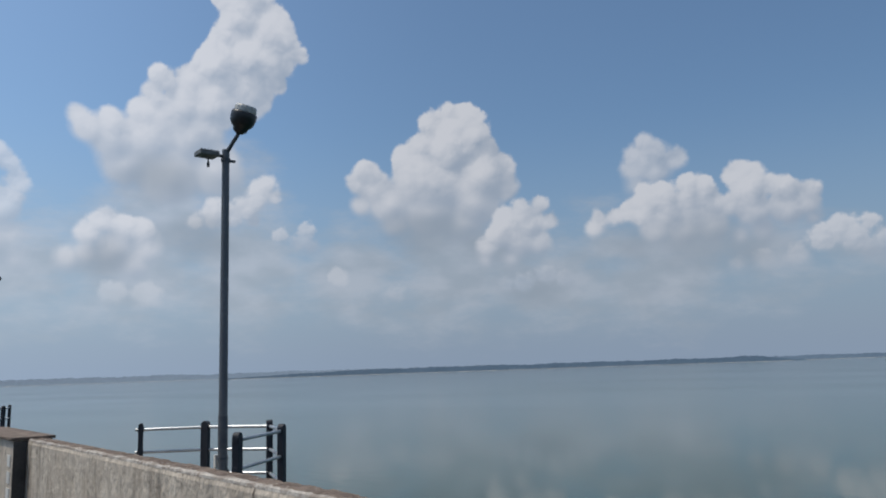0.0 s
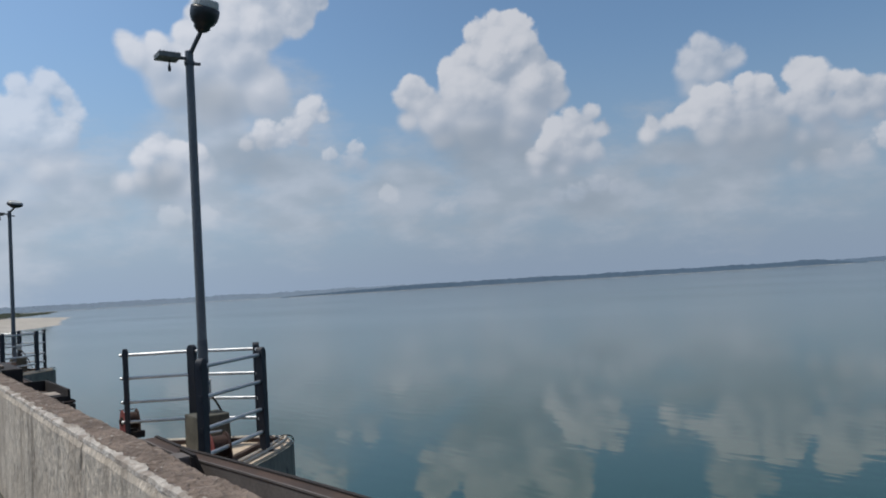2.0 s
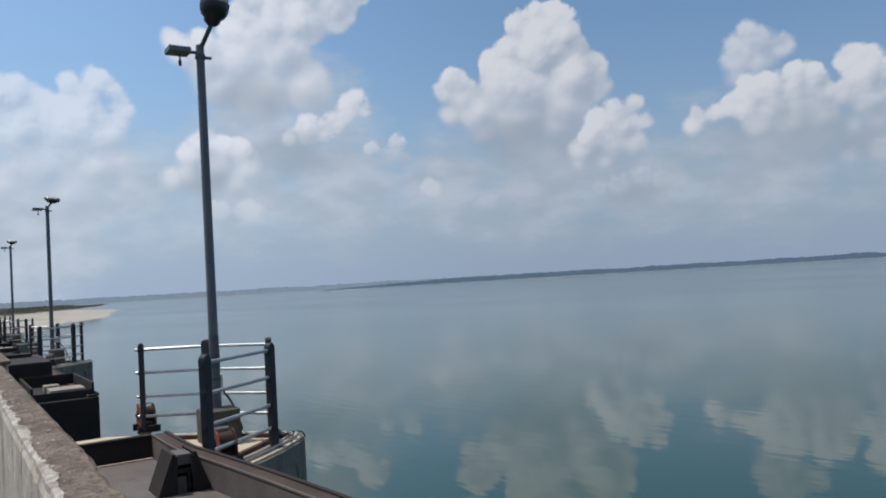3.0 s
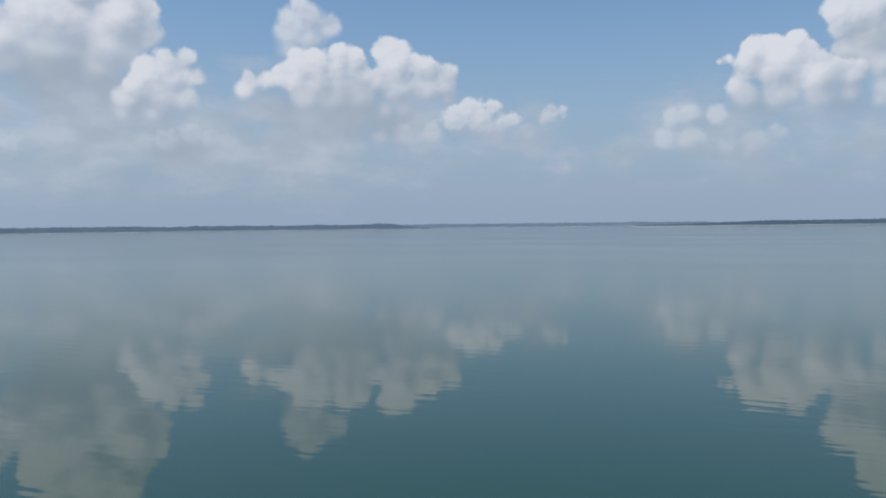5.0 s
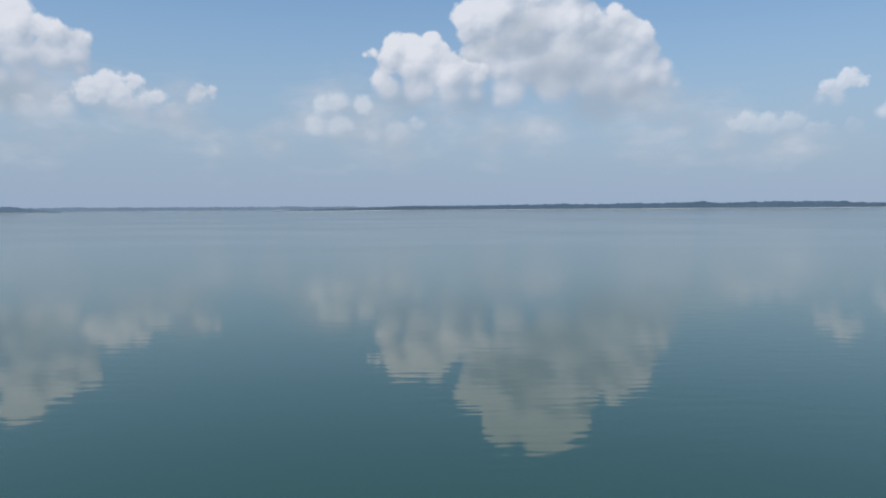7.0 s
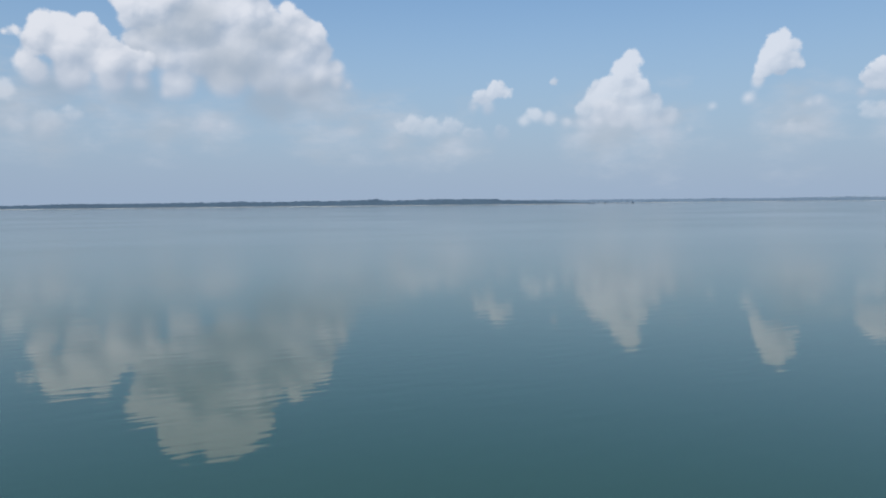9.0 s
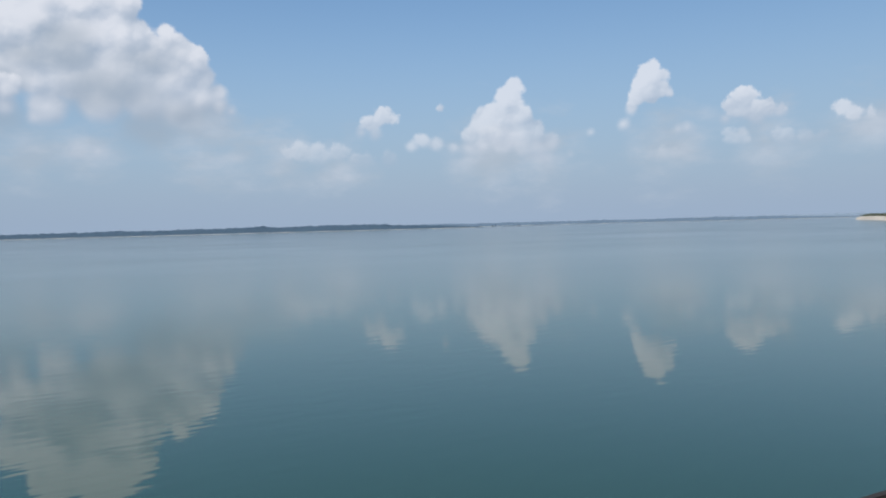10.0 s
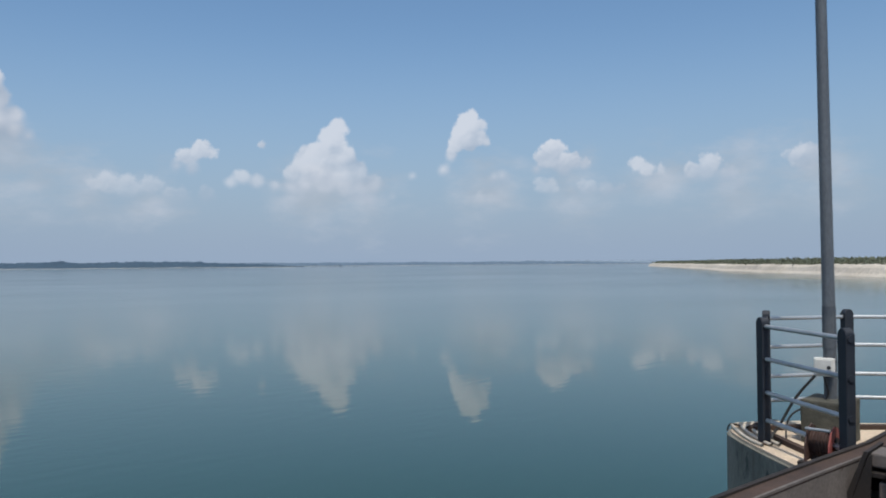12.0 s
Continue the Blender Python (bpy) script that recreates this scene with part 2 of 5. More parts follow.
def make_world():
    world = bpy.data.worlds.new("sky")
    scene.world = world
    world.use_nodes = True
    nt = world.node_tree
    nt.nodes.clear()
    link = nt.links.new

    node = nt.nodes.new

    def feed(sock, value):
        if hasattr(value, "is_output"):
            link(value, sock)
        else:
            sock.default_value = value

    def mth(op, a, b=0.0, c=0.0, clamp=False):
        n = node("ShaderNodeMath")
        n.operation, n.use_clamp = op, clamp
        for sock, value in zip(n.inputs, (a, b, c)):
            feed(sock, value)
        return n.outputs[0]

    def vec(op, a, b=(0, 0, 0), c=(0, 0, 0)):
        n = node("ShaderNodeVectorMath")
        n.operation = op
        for sock, value in zip(n.inputs, (a, b, c)):
            feed(sock, value)
        return n.outputs["Value" if op in ("LENGTH", "DOT_PRODUCT") else "Vector"]

    def ramp(value, lo, hi, a=0.0, b=1.0):
        n = node("ShaderNodeMapRange")
        n.interpolation_type = "SMOOTHSTEP"
        for sock, v in zip(n.inputs, (value, lo, hi, a, b)):
            feed(sock, v)
        return n.outputs[0]

    def mix(fac, a, b):
        n = node("ShaderNodeMix")
        n.data_type = "RGBA"
        feed(n.inputs[0], fac)
        feed(n.inputs[6], a)
        feed(n.inputs[7], b)
        return n.outputs[2]

    def noise_of(p, scale, detail, rough, kind="FBM"):
        n = node("ShaderNodeTexNoise")
        n.noise_dimensions, n.noise_type = "2D", kind
        feed(n.inputs["Vector"], p)
        n.inputs["Scale"].default_value = scale
        n.inputs["Detail"].default_value = detail
        n.inputs["Roughness"].default_value = rough
        return n.outputs[0]

    def billow_of(p, scale):
        n = node("ShaderNodeTexVoronoi")
        n.voronoi_dimensions, n.feature = "2D", "SMOOTH_F1"
        feed(n.inputs["Vector"], p)
        n.inputs["Scale"].default_value = scale
        n.inputs["Smoothness"].default_value = 0.3
        n.inputs["Detail"].default_value = 0.0
        n.inputs["Roughness"].default_value = 0.5
        return n.outputs["Distance"]

    way = node("ShaderNodeTexCoord").outputs["Generated"]
    sep = node("ShaderNodeSeparateXYZ")
    link(way, sep.inputs[0])
    x, y, z = sep.outputs
    deg = 180 / math.pi
    az = mth("MULTIPLY", mth("ARCTAN2", mth("MULTIPLY", x, -1.0), y), deg)
    el = mth("MULTIPLY", mth("ARCSINE", z), deg)
    comb = node("ShaderNodeCombineXYZ")
    link(az, comb.inputs[0])
    link(el, comb.inputs[1])
    place = comb.outputs[0]

    def union(bank, melt, flat):
        """A node group: degrees outside the union of the puffs of one bank; negative inside."""
        ng = bpy.data.node_groups.new("puffs", "ShaderNodeTree")
        ng.interface.new_socket("Way", in_out="INPUT", socket_type="NodeSocketVector")
        ng.interface.new_socket("Depth", in_out="OUTPUT", socket_type="NodeSocketFloat")
        way_in, add, join = ng.nodes.new("NodeGroupInput").outputs[0], ng.nodes.new, ng.links.new
        total = None
        for a, e, r in bank:
            v = add("ShaderNodeVectorMath")
            v.operation = "MULTIPLY_ADD"
            v.inputs[1].default_value, v.inputs[2].default_value = (1 / r, flat / r, 0), (-a / r, -flat * e / r, 0)
            join(way_in, v.inputs[0])
            ln = add("ShaderNodeVectorMath")
            ln.operation = "LENGTH"
            join(v.outputs[0], ln.inputs[0])
            d = add("ShaderNodeMath")
            d.operation = "MULTIPLY_ADD"
            d.inputs[1].default_value, d.inputs[2].default_value = r, -r
            join(ln.outputs["Value"], d.inputs[0])
            if total is not None:
                m = add("ShaderNodeMath")
                m.operation = "SMOOTH_MIN"
                m.inputs[2].default_value = melt
                join(total, m.inputs[0])
                join(d.outputs[0], m.inputs[1])
                d = m
            total = d.outputs[0]
        join(total, add("NodeGroupOutput").inputs[0])
        return ng

    def depth_in(p, ng):
        n = node("ShaderNodeGroup")
        n.node_tree = ng
        link(p, n.inputs[0])
        return n.outputs[0]

    # three sizes of billow on a warped field, each also read a little way towards the sun
    warp = node("ShaderNodeTexNoise")
    warp.noise_dimensions = "2D"
    warp.inputs["Scale"].default_value, warp.inputs["Detail"].default_value = 0.8, 3.0
    link(place, warp.inputs["Vector"])
    bent = vec("MULTIPLY_ADD", warp.outputs["Color"], (0.8, 0.8, 0), place)
    lumps, facing = [], []
    for scale, reach in ((0.34, 0.80), (0.80, 0.34), (2.0, 0.14)):
        at_it, at_sun = billow_of(bent, scale), billow_of(vec("ADD", bent, (0.45 * reach, 0.9 * reach, 0)), scale)
        lumps.append(at_it)
        facing.append(mth("SUBTRACT", at_sun, at_it))
    bumps = mth("MULTIPLY_ADD", lumps[0], 0.62, mth("MULTIPLY_ADD", lumps[1], 0.30, mth("MULTIPLY_ADD", lumps[2], 0.10, -0.41)))
    small_bumps = mth("MULTIPLY_ADD", lumps[1], 0.36, mth("MULTIPLY_ADD", lumps[2], 0.18, -0.22))
    wisps = mth("MULTIPLY_ADD", noise_of(place, 1.3, 6.0, 0.62), 0.8, -0.4)
    rough_big = mth("MULTIPLY_ADD", wisps, 0.55, bumps)
    rough_small = mth("MULTIPLY_ADD", wisps, 0.85, small_bumps)
    relief_big = mth("MULTIPLY_ADD", facing[0], 0.70, mth("MULTIPLY_ADD", facing[1], 0.36, mth("MULTIPLY", facing[2], 0.12)))
    relief_big = mth("SUBTRACT", relief_big, mth("MULTIPLY", bumps, 0.3))
    relief_small = mth("MULTIPLY_ADD", facing[1], 0.45, mth("MULTIPLY", facing[2], 0.2))
    mottle = mth("MULTIPLY_ADD", noise_of(place, 0.25, 2.0, 0.45), 0.5, -0.25)
    up_sun = vec("ADD", place, (0.55, 0.85, 0))

    def heap(sky_colour, bank, dusty, soft):
        """Lay one heap of cloud over the sky: bright towards the sun, its base grey and melting into the haze."""
        ca = sum(p[0] for p in bank) / len(bank)
        ce = sum(p[1] for p in bank) / len(bank)
        size = 0.5 * max(max(p[1] + p[2] for p in bank) - min(p[1] - p[2] for p in bank), 2.2)
        big = size > 2.3
        puffs = union(bank, 0.6 if big else 0.4, 1.05)
        here = mth("ADD", depth_in(place, puffs), -0.10 if big else -0.12)
        side = mth("ADD", vec("DOT_PRODUCT", place, (0.10 / size, 0.62 / size, 0)), -(0.10 * ca + 0.62 * ce) / size)
        low = mth("MULTIPLY_ADD", el, 1 / size, -ce / size)
        if big:
            rim = mth("SUBTRACT", depth_in(up_sun, puffs), here)
        else:
            rim = mth("MULTIPLY", side, 0.6)
        relief = mth("MULTIPLY", relief_big if big else relief_small, ramp(low, -0.8, 0.3, 0.12, 1.0))
        light = mth("MULTIPLY_ADD", side, 0.46, mth("MULTIPLY_ADD", rim, 0.24, mth("ADD", relief, mth("MULTIPLY_ADD", mottle, 0.8, 0.55))))
        light = ramp(light, 0.02, 1.05)
        fade = ramp(low, 0.1, -0.9, -0.26 * soft, -0.95 * soft)
        ragged = mth("MULTIPLY", rough_big if big else rough_small, ramp(low, -0.6, 0.2, 0.45, 1.0))
        cover = ramp(mth("ADD", here, ragged), 0.08 * soft, fade)
        cover = mth("MULTIPLY", cover, ramp(mth("ADD", low, mottle), -1.5, -0.75, 0.1, 1.0))
        body = mix(light, (*CLOUD_SHADE, 1), (*CLOUD_LIT, 1))
        body = vec("MULTIPLY", body, glow)
        body = mix(hazy, body, clear)
        body = mix(dusty, body, clear)
        return mix(cover, sky_colour, body)

    sky = node("ShaderNodeTexSky")
    sky.sky_type, sky.sun_disc = "NISHITA", False
    sky.sun_elevation, sky.sun_rotation = radians(SUN_EL), radians(-SUN_AZ)
    sky.air_density, sky.dust_density, sky.ozone_density = 1.0, 2.2, 1.6
    clear = vec("MULTIPLY", sky.outputs[0], SKY_TINT)
    haze = (*HAZE, 1)
    clear = mix(ramp(el, 19.0, -2.0, 0.0, 0.95), clear, haze)
    # clouds carried on overhead, out of view, added to whiten the ambient light
    overhead = mth("MULTIPLY", ramp(el, 27.0, 42.0), ramp(noise_of(place, 0.06, 5.0, 0.6), 0.40, 0.62))
    clear = mix(mth("MULTIPLY", overhead, 0.9), clear, (*CLOUD_CORE, 1))
    soft_noise = mth("MULTIPLY_ADD", noise_of(vec("MULTIPLY", place, (0.6, 1.5, 0)), 0.30, 5.0, 0.62), 7.0, -4.0)
    veil_noise = mth("MULTIPLY_ADD", noise_of(vec("MULTIPLY", place, (0.7, 1.3, 0)), 0.42, 3.0, 0.5), 1.6, -0.8)
    veils = [p for bank in VEILS for p in bank]
    veil = ramp(mth("ADD", depth_in(place, union(veils, 1.5, 1.12)), soft_noise), 1.2, -4.0)
    clear = mix(mth("MULTIPLY", veil, 0.8), clear, mix(ramp(veil_noise, -0.35, 0.4), (*HAZE_GREY, 1), (*VEIL, 1)))
    glow = mth("ADD", ramp(az, -35.0, 15.0, 1.06, 1.02), ramp(az, 45.0, 85.0, 0.0, 0.24))   # haze is brightest towards the sun
    clear = vec("MULTIPLY", clear, glow)
    hazy = ramp(el, 9.0, 1.5, 0.0, 0.9)
    dim_noise = mth("MULTIPLY_ADD", noise_of(place, 0.22, 2.0, 0.45), 3.6, -1.8)
    lows = [p for bank in UNDERSIDES for p in bank]
    dim = ramp(mth("ADD", depth_in(place, union(lows, 1.2, 1.9)), dim_noise), 1.4, -2.6)
    dim = mth("MULTIPLY", dim, 0.62)
    look_up = clear
    for k, (dusty, soft, bank) in enumerate(HEAPS):
        if k == BEHIND:
            look_up = mix(dim, look_up, (*CLOUD_BASE, 1))
        look_up = heap(look_up, bank, dusty, soft)
    out = mix(ramp(el, -0.5, 0.0), haze, look_up)
    bg = node("ShaderNodeBackground")
    bg.inputs[1].default_value = 0.1
    link(out, bg.inputs[0])
    link(bg.outputs[0], node("ShaderNodeOutputWorld").inputs[0])


make_world()

sun = new("sun", bpy.data.lights.new("sun", "SUN"))
sun.data.energy, sun.data.angle, sun.data.color = 3.7, radians(0.6), (1.0, 0.93, 0.83)
a, e = radians(SUN_AZ), radians(SUN_EL)
SUN_DIR = Vector((-math.sin(a) * math.cos(e), math.cos(a) * math.cos(e), math.sin(e)))
sun.matrix_world = look(SUN_DIR * 50, (0, 0, 0))

# ---------------------------------------------------------------- materials
def shader(name, colour, rough=0.7, metal=0.0):
    m = bpy.data.materials.new(name)
    m.use_nodes = True
    b = m.node_tree.nodes["Principled BSDF"]
    b.inputs["Base Color"].default_value = (*colour, 1)
    b.inputs["Roughness"].default_value = rough
    b.inputs["Metallic"].default_value = metal
    return m, m.node_tree, b


def worn(name, colour, other, rough=0.75, metal=0.0, scale=3.0, grain=40.0, bump=0.3, stretch=(1, 1, 1), amount=1.0,
         third=None, third_at=0.62, depth=0.01, streak=0.0):
    """A surface of two colours in patches, finer grain in both, and, where given, sparse marks of a third."""
    m, nt, b = shader(name, colour, rough, metal)
    link, add = nt.links.new, nt.nodes.new
    coord = add("ShaderNodeTexCoord")
    mapping = add("ShaderNodeMapping")
    mapping.inputs["Scale"].default_value = stretch
    link(coord.outputs["Object"], mapping.inputs[0])

    def fractal(s, detail, r):
        n = add("ShaderNodeTexNoise")
        n.inputs["Scale"].default_value = s
        n.inputs["Detail"].default_value = detail
        n.inputs["Roughness"].default_value = r
        link(mapping.outputs[0], n.inputs["Vector"])
        return n.outputs[0]

    def steps(value, lo, hi):
        n = add("ShaderNodeMapRange")
        n.inputs[1].default_value, n.inputs[2].default_value = lo, hi
        link(value, n.inputs[0])
        return n.outputs[0]

    def blend(fac, a_, b_, how="MIX"):
        n = add("ShaderNodeMix")
        n.data_type, n.blend_type = "RGBA", how
        for sock, v in zip((n.inputs[0], n.inputs[6], n.inputs[7]), (fac, a_, b_)):
            if hasattr(v, "is_output"):
                link(v, sock)
            else:
                sock.default_value = v
        return n.outputs[2]

    patch = fractal(scale, 6, 0.62)
    fine = fractal(grain, 4, 0.65)
    col = blend(steps(patch, 0.5 - 0.16 / amount, 0.5 + 0.16 / amount), (*colour, 1), (*other, 1))
    n = add("ShaderNodeMapRange")
    n.inputs[1].default_value, n.inputs[2].default_value = 0.25, 0.75
    n.inputs[3].default_value, n.inputs[4].default_value = 0.72, 1.2
    link(fine, n.inputs[0])
    col = blend(1.0, col, n.outputs[0], "MULTIPLY")
    if third:
        col = blend(steps(fractal(scale * 2.3, 5, 0.7), third_at, third_at + 0.07), col, (*third, 1))
    if streak:                                   # run-off stains, drawn out downwards and gathered in patches
        mp = add("ShaderNodeMapping")
        mp.inputs["Scale"].default_value = (5.0, 5.0, 0.8)
        link(coord.outputs["Object"], mp.inputs[0])
        runs = add("ShaderNodeTexNoise")
        runs.inputs["Scale"].default_value, runs.inputs["Detail"].default_value = 1.0, 5.0
        runs.inputs["Roughness"].default_value = 0.65
        link(mp.outputs[0], runs.inputs["Vector"])
        where = add("ShaderNodeMath")
        where.operation = "MULTIPLY"
        link(steps(runs.outputs[0], 0.50, 0.72), where.inputs[0])
        link(steps(fractal(0.9, 3, 0.5), 0.36, 0.62), where.inputs[1])
        much = add("ShaderNodeMath")
        much.operation = "MULTIPLY"
        much.inputs[1].default_value = streak
        link(where.outputs[0], much.inputs[0])
        col = blend(much.outputs[0], col, (0.075, 0.06, 0.047, 1))
    link(col, b.inputs["Base Color"])
    r = add("ShaderNodeMapRange")
    r.inputs[3].default_value, r.inputs[4].default_value = max(0.05, rough - 0.12), min(1.0, rough + 0.12)
    link(patch, r.inputs[0])
    link(r.outputs[0], b.inputs["Roughness"])
    bp = add("ShaderNodeBump")
    bp.inputs["Strength"].default_value = bump
    bp.inputs["Distance"].default_value = depth
    link(fine, bp.inputs["Height"])
    link(bp.outputs[0], b.inputs["Normal"])
    return m


M_PARAPET = worn("parapet_render", (0.46, 0.385, 0.305), (0.64, 0.555, 0.455), 0.9, scale=3.0, grain=22, bump=0.9,
                 stretch=(1.0, 1.0, 0.5), amount=1.2, third=(0.13, 0.108, 0.085), third_at=0.61, depth=0.03, streak=0.8)
M_CAP = worn("parapet_top_concrete", (0.145, 0.106, 0.082), (0.27, 0.208, 0.165), 0.94, scale=9, grain=30, bump=1.0,
             third=(0.44, 0.39, 0.34), third_at=0.655, depth=0.05, amount=1.5)
M_LIP = worn("chipped_pale_edge", (0.55, 0.505, 0.45), (0.30, 0.255, 0.215), 0.9, scale=11, grain=50, bump=0.8, amount=1.6, depth=0.02)
# near-black stands for the shade on the pilaster ends
M_SHADED_END = worn("painted_shade_end", (0.045, 0.042, 0.04), (0.08, 0.075, 0.07), 0.85, scale=4, grain=40)
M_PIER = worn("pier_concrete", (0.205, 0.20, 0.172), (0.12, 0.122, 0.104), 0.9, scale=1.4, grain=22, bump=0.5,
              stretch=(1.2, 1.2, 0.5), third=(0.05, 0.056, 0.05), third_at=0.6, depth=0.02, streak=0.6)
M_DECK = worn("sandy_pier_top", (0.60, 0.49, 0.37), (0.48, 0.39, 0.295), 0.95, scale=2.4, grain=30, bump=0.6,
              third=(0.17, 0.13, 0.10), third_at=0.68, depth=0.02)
M_PLINTH = worn("mossy_concrete", (0.092, 0.088, 0.070), (0.046, 0.046, 0.037), 0.92, scale=4, grain=35, bump=0.7)
M_NAVY = worn("navy_painted_steel", (0.010, 0.014, 0.022), (0.018, 0.023, 0.033), 0.66, scale=6, grain=70, bump=0.15,
              third=(0.07, 0.04, 0.025), third_at=0.72)
M_RAIL = worn("galvanised_pipe", (0.46, 0.48, 0.50), (0.34, 0.36, 0.38), 0.38, metal=0.55, scale=5, grain=90, bump=0.1,
              third=(0.16, 0.13, 0.11), third_at=0.7)
M_POLE = worn("grey_pole_paint", (0.135, 0.147, 0.162), (0.10, 0.11, 0.122), 0.5, metal=0.2, scale=3, grain=60, bump=0.12,
              stretch=(1, 1, 0.3))
M_SLEEVE = worn("dark_pole_band", (0.055, 0.065, 0.08), (0.10, 0.11, 0.12), 0.6, scale=5, grain=50)
M_LAMP = worn("black_lamp_housing", (0.012, 0.013, 0.015), (0.025, 0.026, 0.03), 0.4, scale=8, grain=60, bump=0.05)
M_LENS = worn("clouded_lamp_cover", (0.55, 0.55, 0.53), (0.42, 0.42, 0.40), 0.35, scale=8, grain=60, bump=0.05)
M_GREY = worn("grey_light_housing", (0.20, 0.205, 0.20), (0.12, 0.125, 0.12), 0.6, metal=0.3, scale=9, grain=60)
M_WHITE = worn("white_plastic", (0.72, 0.71, 0.67), (0.60, 0.59, 0.55), 0.45, scale=2, grain=3, bump=0.05)
M_CABLE = shader("black_cable", (0.012, 0.012, 0.012), 0.55)[0]
M_RED = worn("faded_red_paint", (0.29, 0.068, 0.058), (0.20, 0.062, 0.052), 0.6, scale=5, grain=60, third=(0.10, 0.05, 0.035))
M_DRUM = worn("dark_red_rust", (0.045, 0.024, 0.020), (0.085, 0.046, 0.036), 0.75, metal=0.1, scale=5, grain=50)
M_HOSE_STRIPE = worn("pale_hose_stripe", (0.52, 0.47, 0.40), (0.40, 0.36, 0.30), 0.7, scale=6, grain=50)
M_RUST = worn("rusty_girder_steel", (0.040, 0.026, 0.021), (0.080, 0.050, 0.038), 0.85, metal=0.15, scale=2.6, grain=40,
              bump=0.4, third=(0.15, 0.11, 0.088), third_at=0.68)
M_DARK = worn("dark_rusted_steel", (0.013, 0.011, 0.011), (0.030, 0.022, 0.019), 0.8, metal=0.1, scale=3, grain=40, bump=0.3)
M_PLATE = worn("dusty_steel_plate", (0.105, 0.092, 0.088), (0.155, 0.138, 0.130), 0.85, metal=0.1, scale=1.8, grain=35,
               bump=0.3, third=(0.06, 0.04, 0.032), third_at=0.62)
M_PALE = worn("pale_dusty_board", (0.36, 0.315, 0.27), (0.25, 0.215, 0.185), 0.9, scale=4, grain=40)
M_SAND = worn("river_sand", (0.56, 0.51, 0.44), (0.43, 0.385, 0.325), 0.95, scale=0.05, grain=0.9, bump=0.4,
              third=(0.30, 0.25, 0.18), third_at=0.66, depth=0.3)
M_SPIT = worn("damp_spit_sand", (0.43, 0.395, 0.345), (0.335, 0.305, 0.265), 0.95, scale=0.05, grain=0.9, bump=0.4,
              third=(0.20, 0.17, 0.13), third_at=0.64, depth=0.3)
M_SCRUB = worn("bank_scrub", (0.075, 0.092, 0.062), (0.115, 0.128, 0.085), 0.95, scale=0.12, grain=1.5, bump=0.5, depth=0.3)
M_TURF = worn("dry_grass_ground", (0.16, 0.155, 0.085), (0.24, 0.21, 0.13), 0.95, scale=0.06, grain=0.8, bump=0.3)
# distance haze is put into these base colours: bluer and paler farther off
M_WOODS = worn("haze_tinted_woods", (0.048, 0.086, 0.130), (0.062, 0.102, 0.150), 1.0, scale=0.02, grain=0.2, bump=0.0)
M_NEARWOODS = worn("haze_tinted_point", (0.030, 0.060, 0.095), (0.040, 0.074, 0.112), 1.0, scale=0.02, grain=0.2, bump=0.0)
M_MIDWOODS = worn("haze_tinted_midwoods", (0.080, 0.124, 0.176), (0.096, 0.142, 0.196), 1.0, scale=0.02, grain=0.2, bump=0.0)
M_FARWOODS = worn("farthest_hazed_woods", (0.155, 0.205, 0.262), (0.172, 0.224, 0.282), 1.0, scale=0.02, grain=0.2, bump=0.0)
M_FARSAND = worn("distant_sand", (0.42, 0.42, 0.40), (0.34, 0.35, 0.34), 1.0, scale=0.02, grain=0.2, bump=0.0)
M_ASPHALT = worn("asphalt", (0.05, 0.05, 0.05), (0.075, 0.072, 0.068), 0.9, scale=1.2, grain=120, bump=0.5)


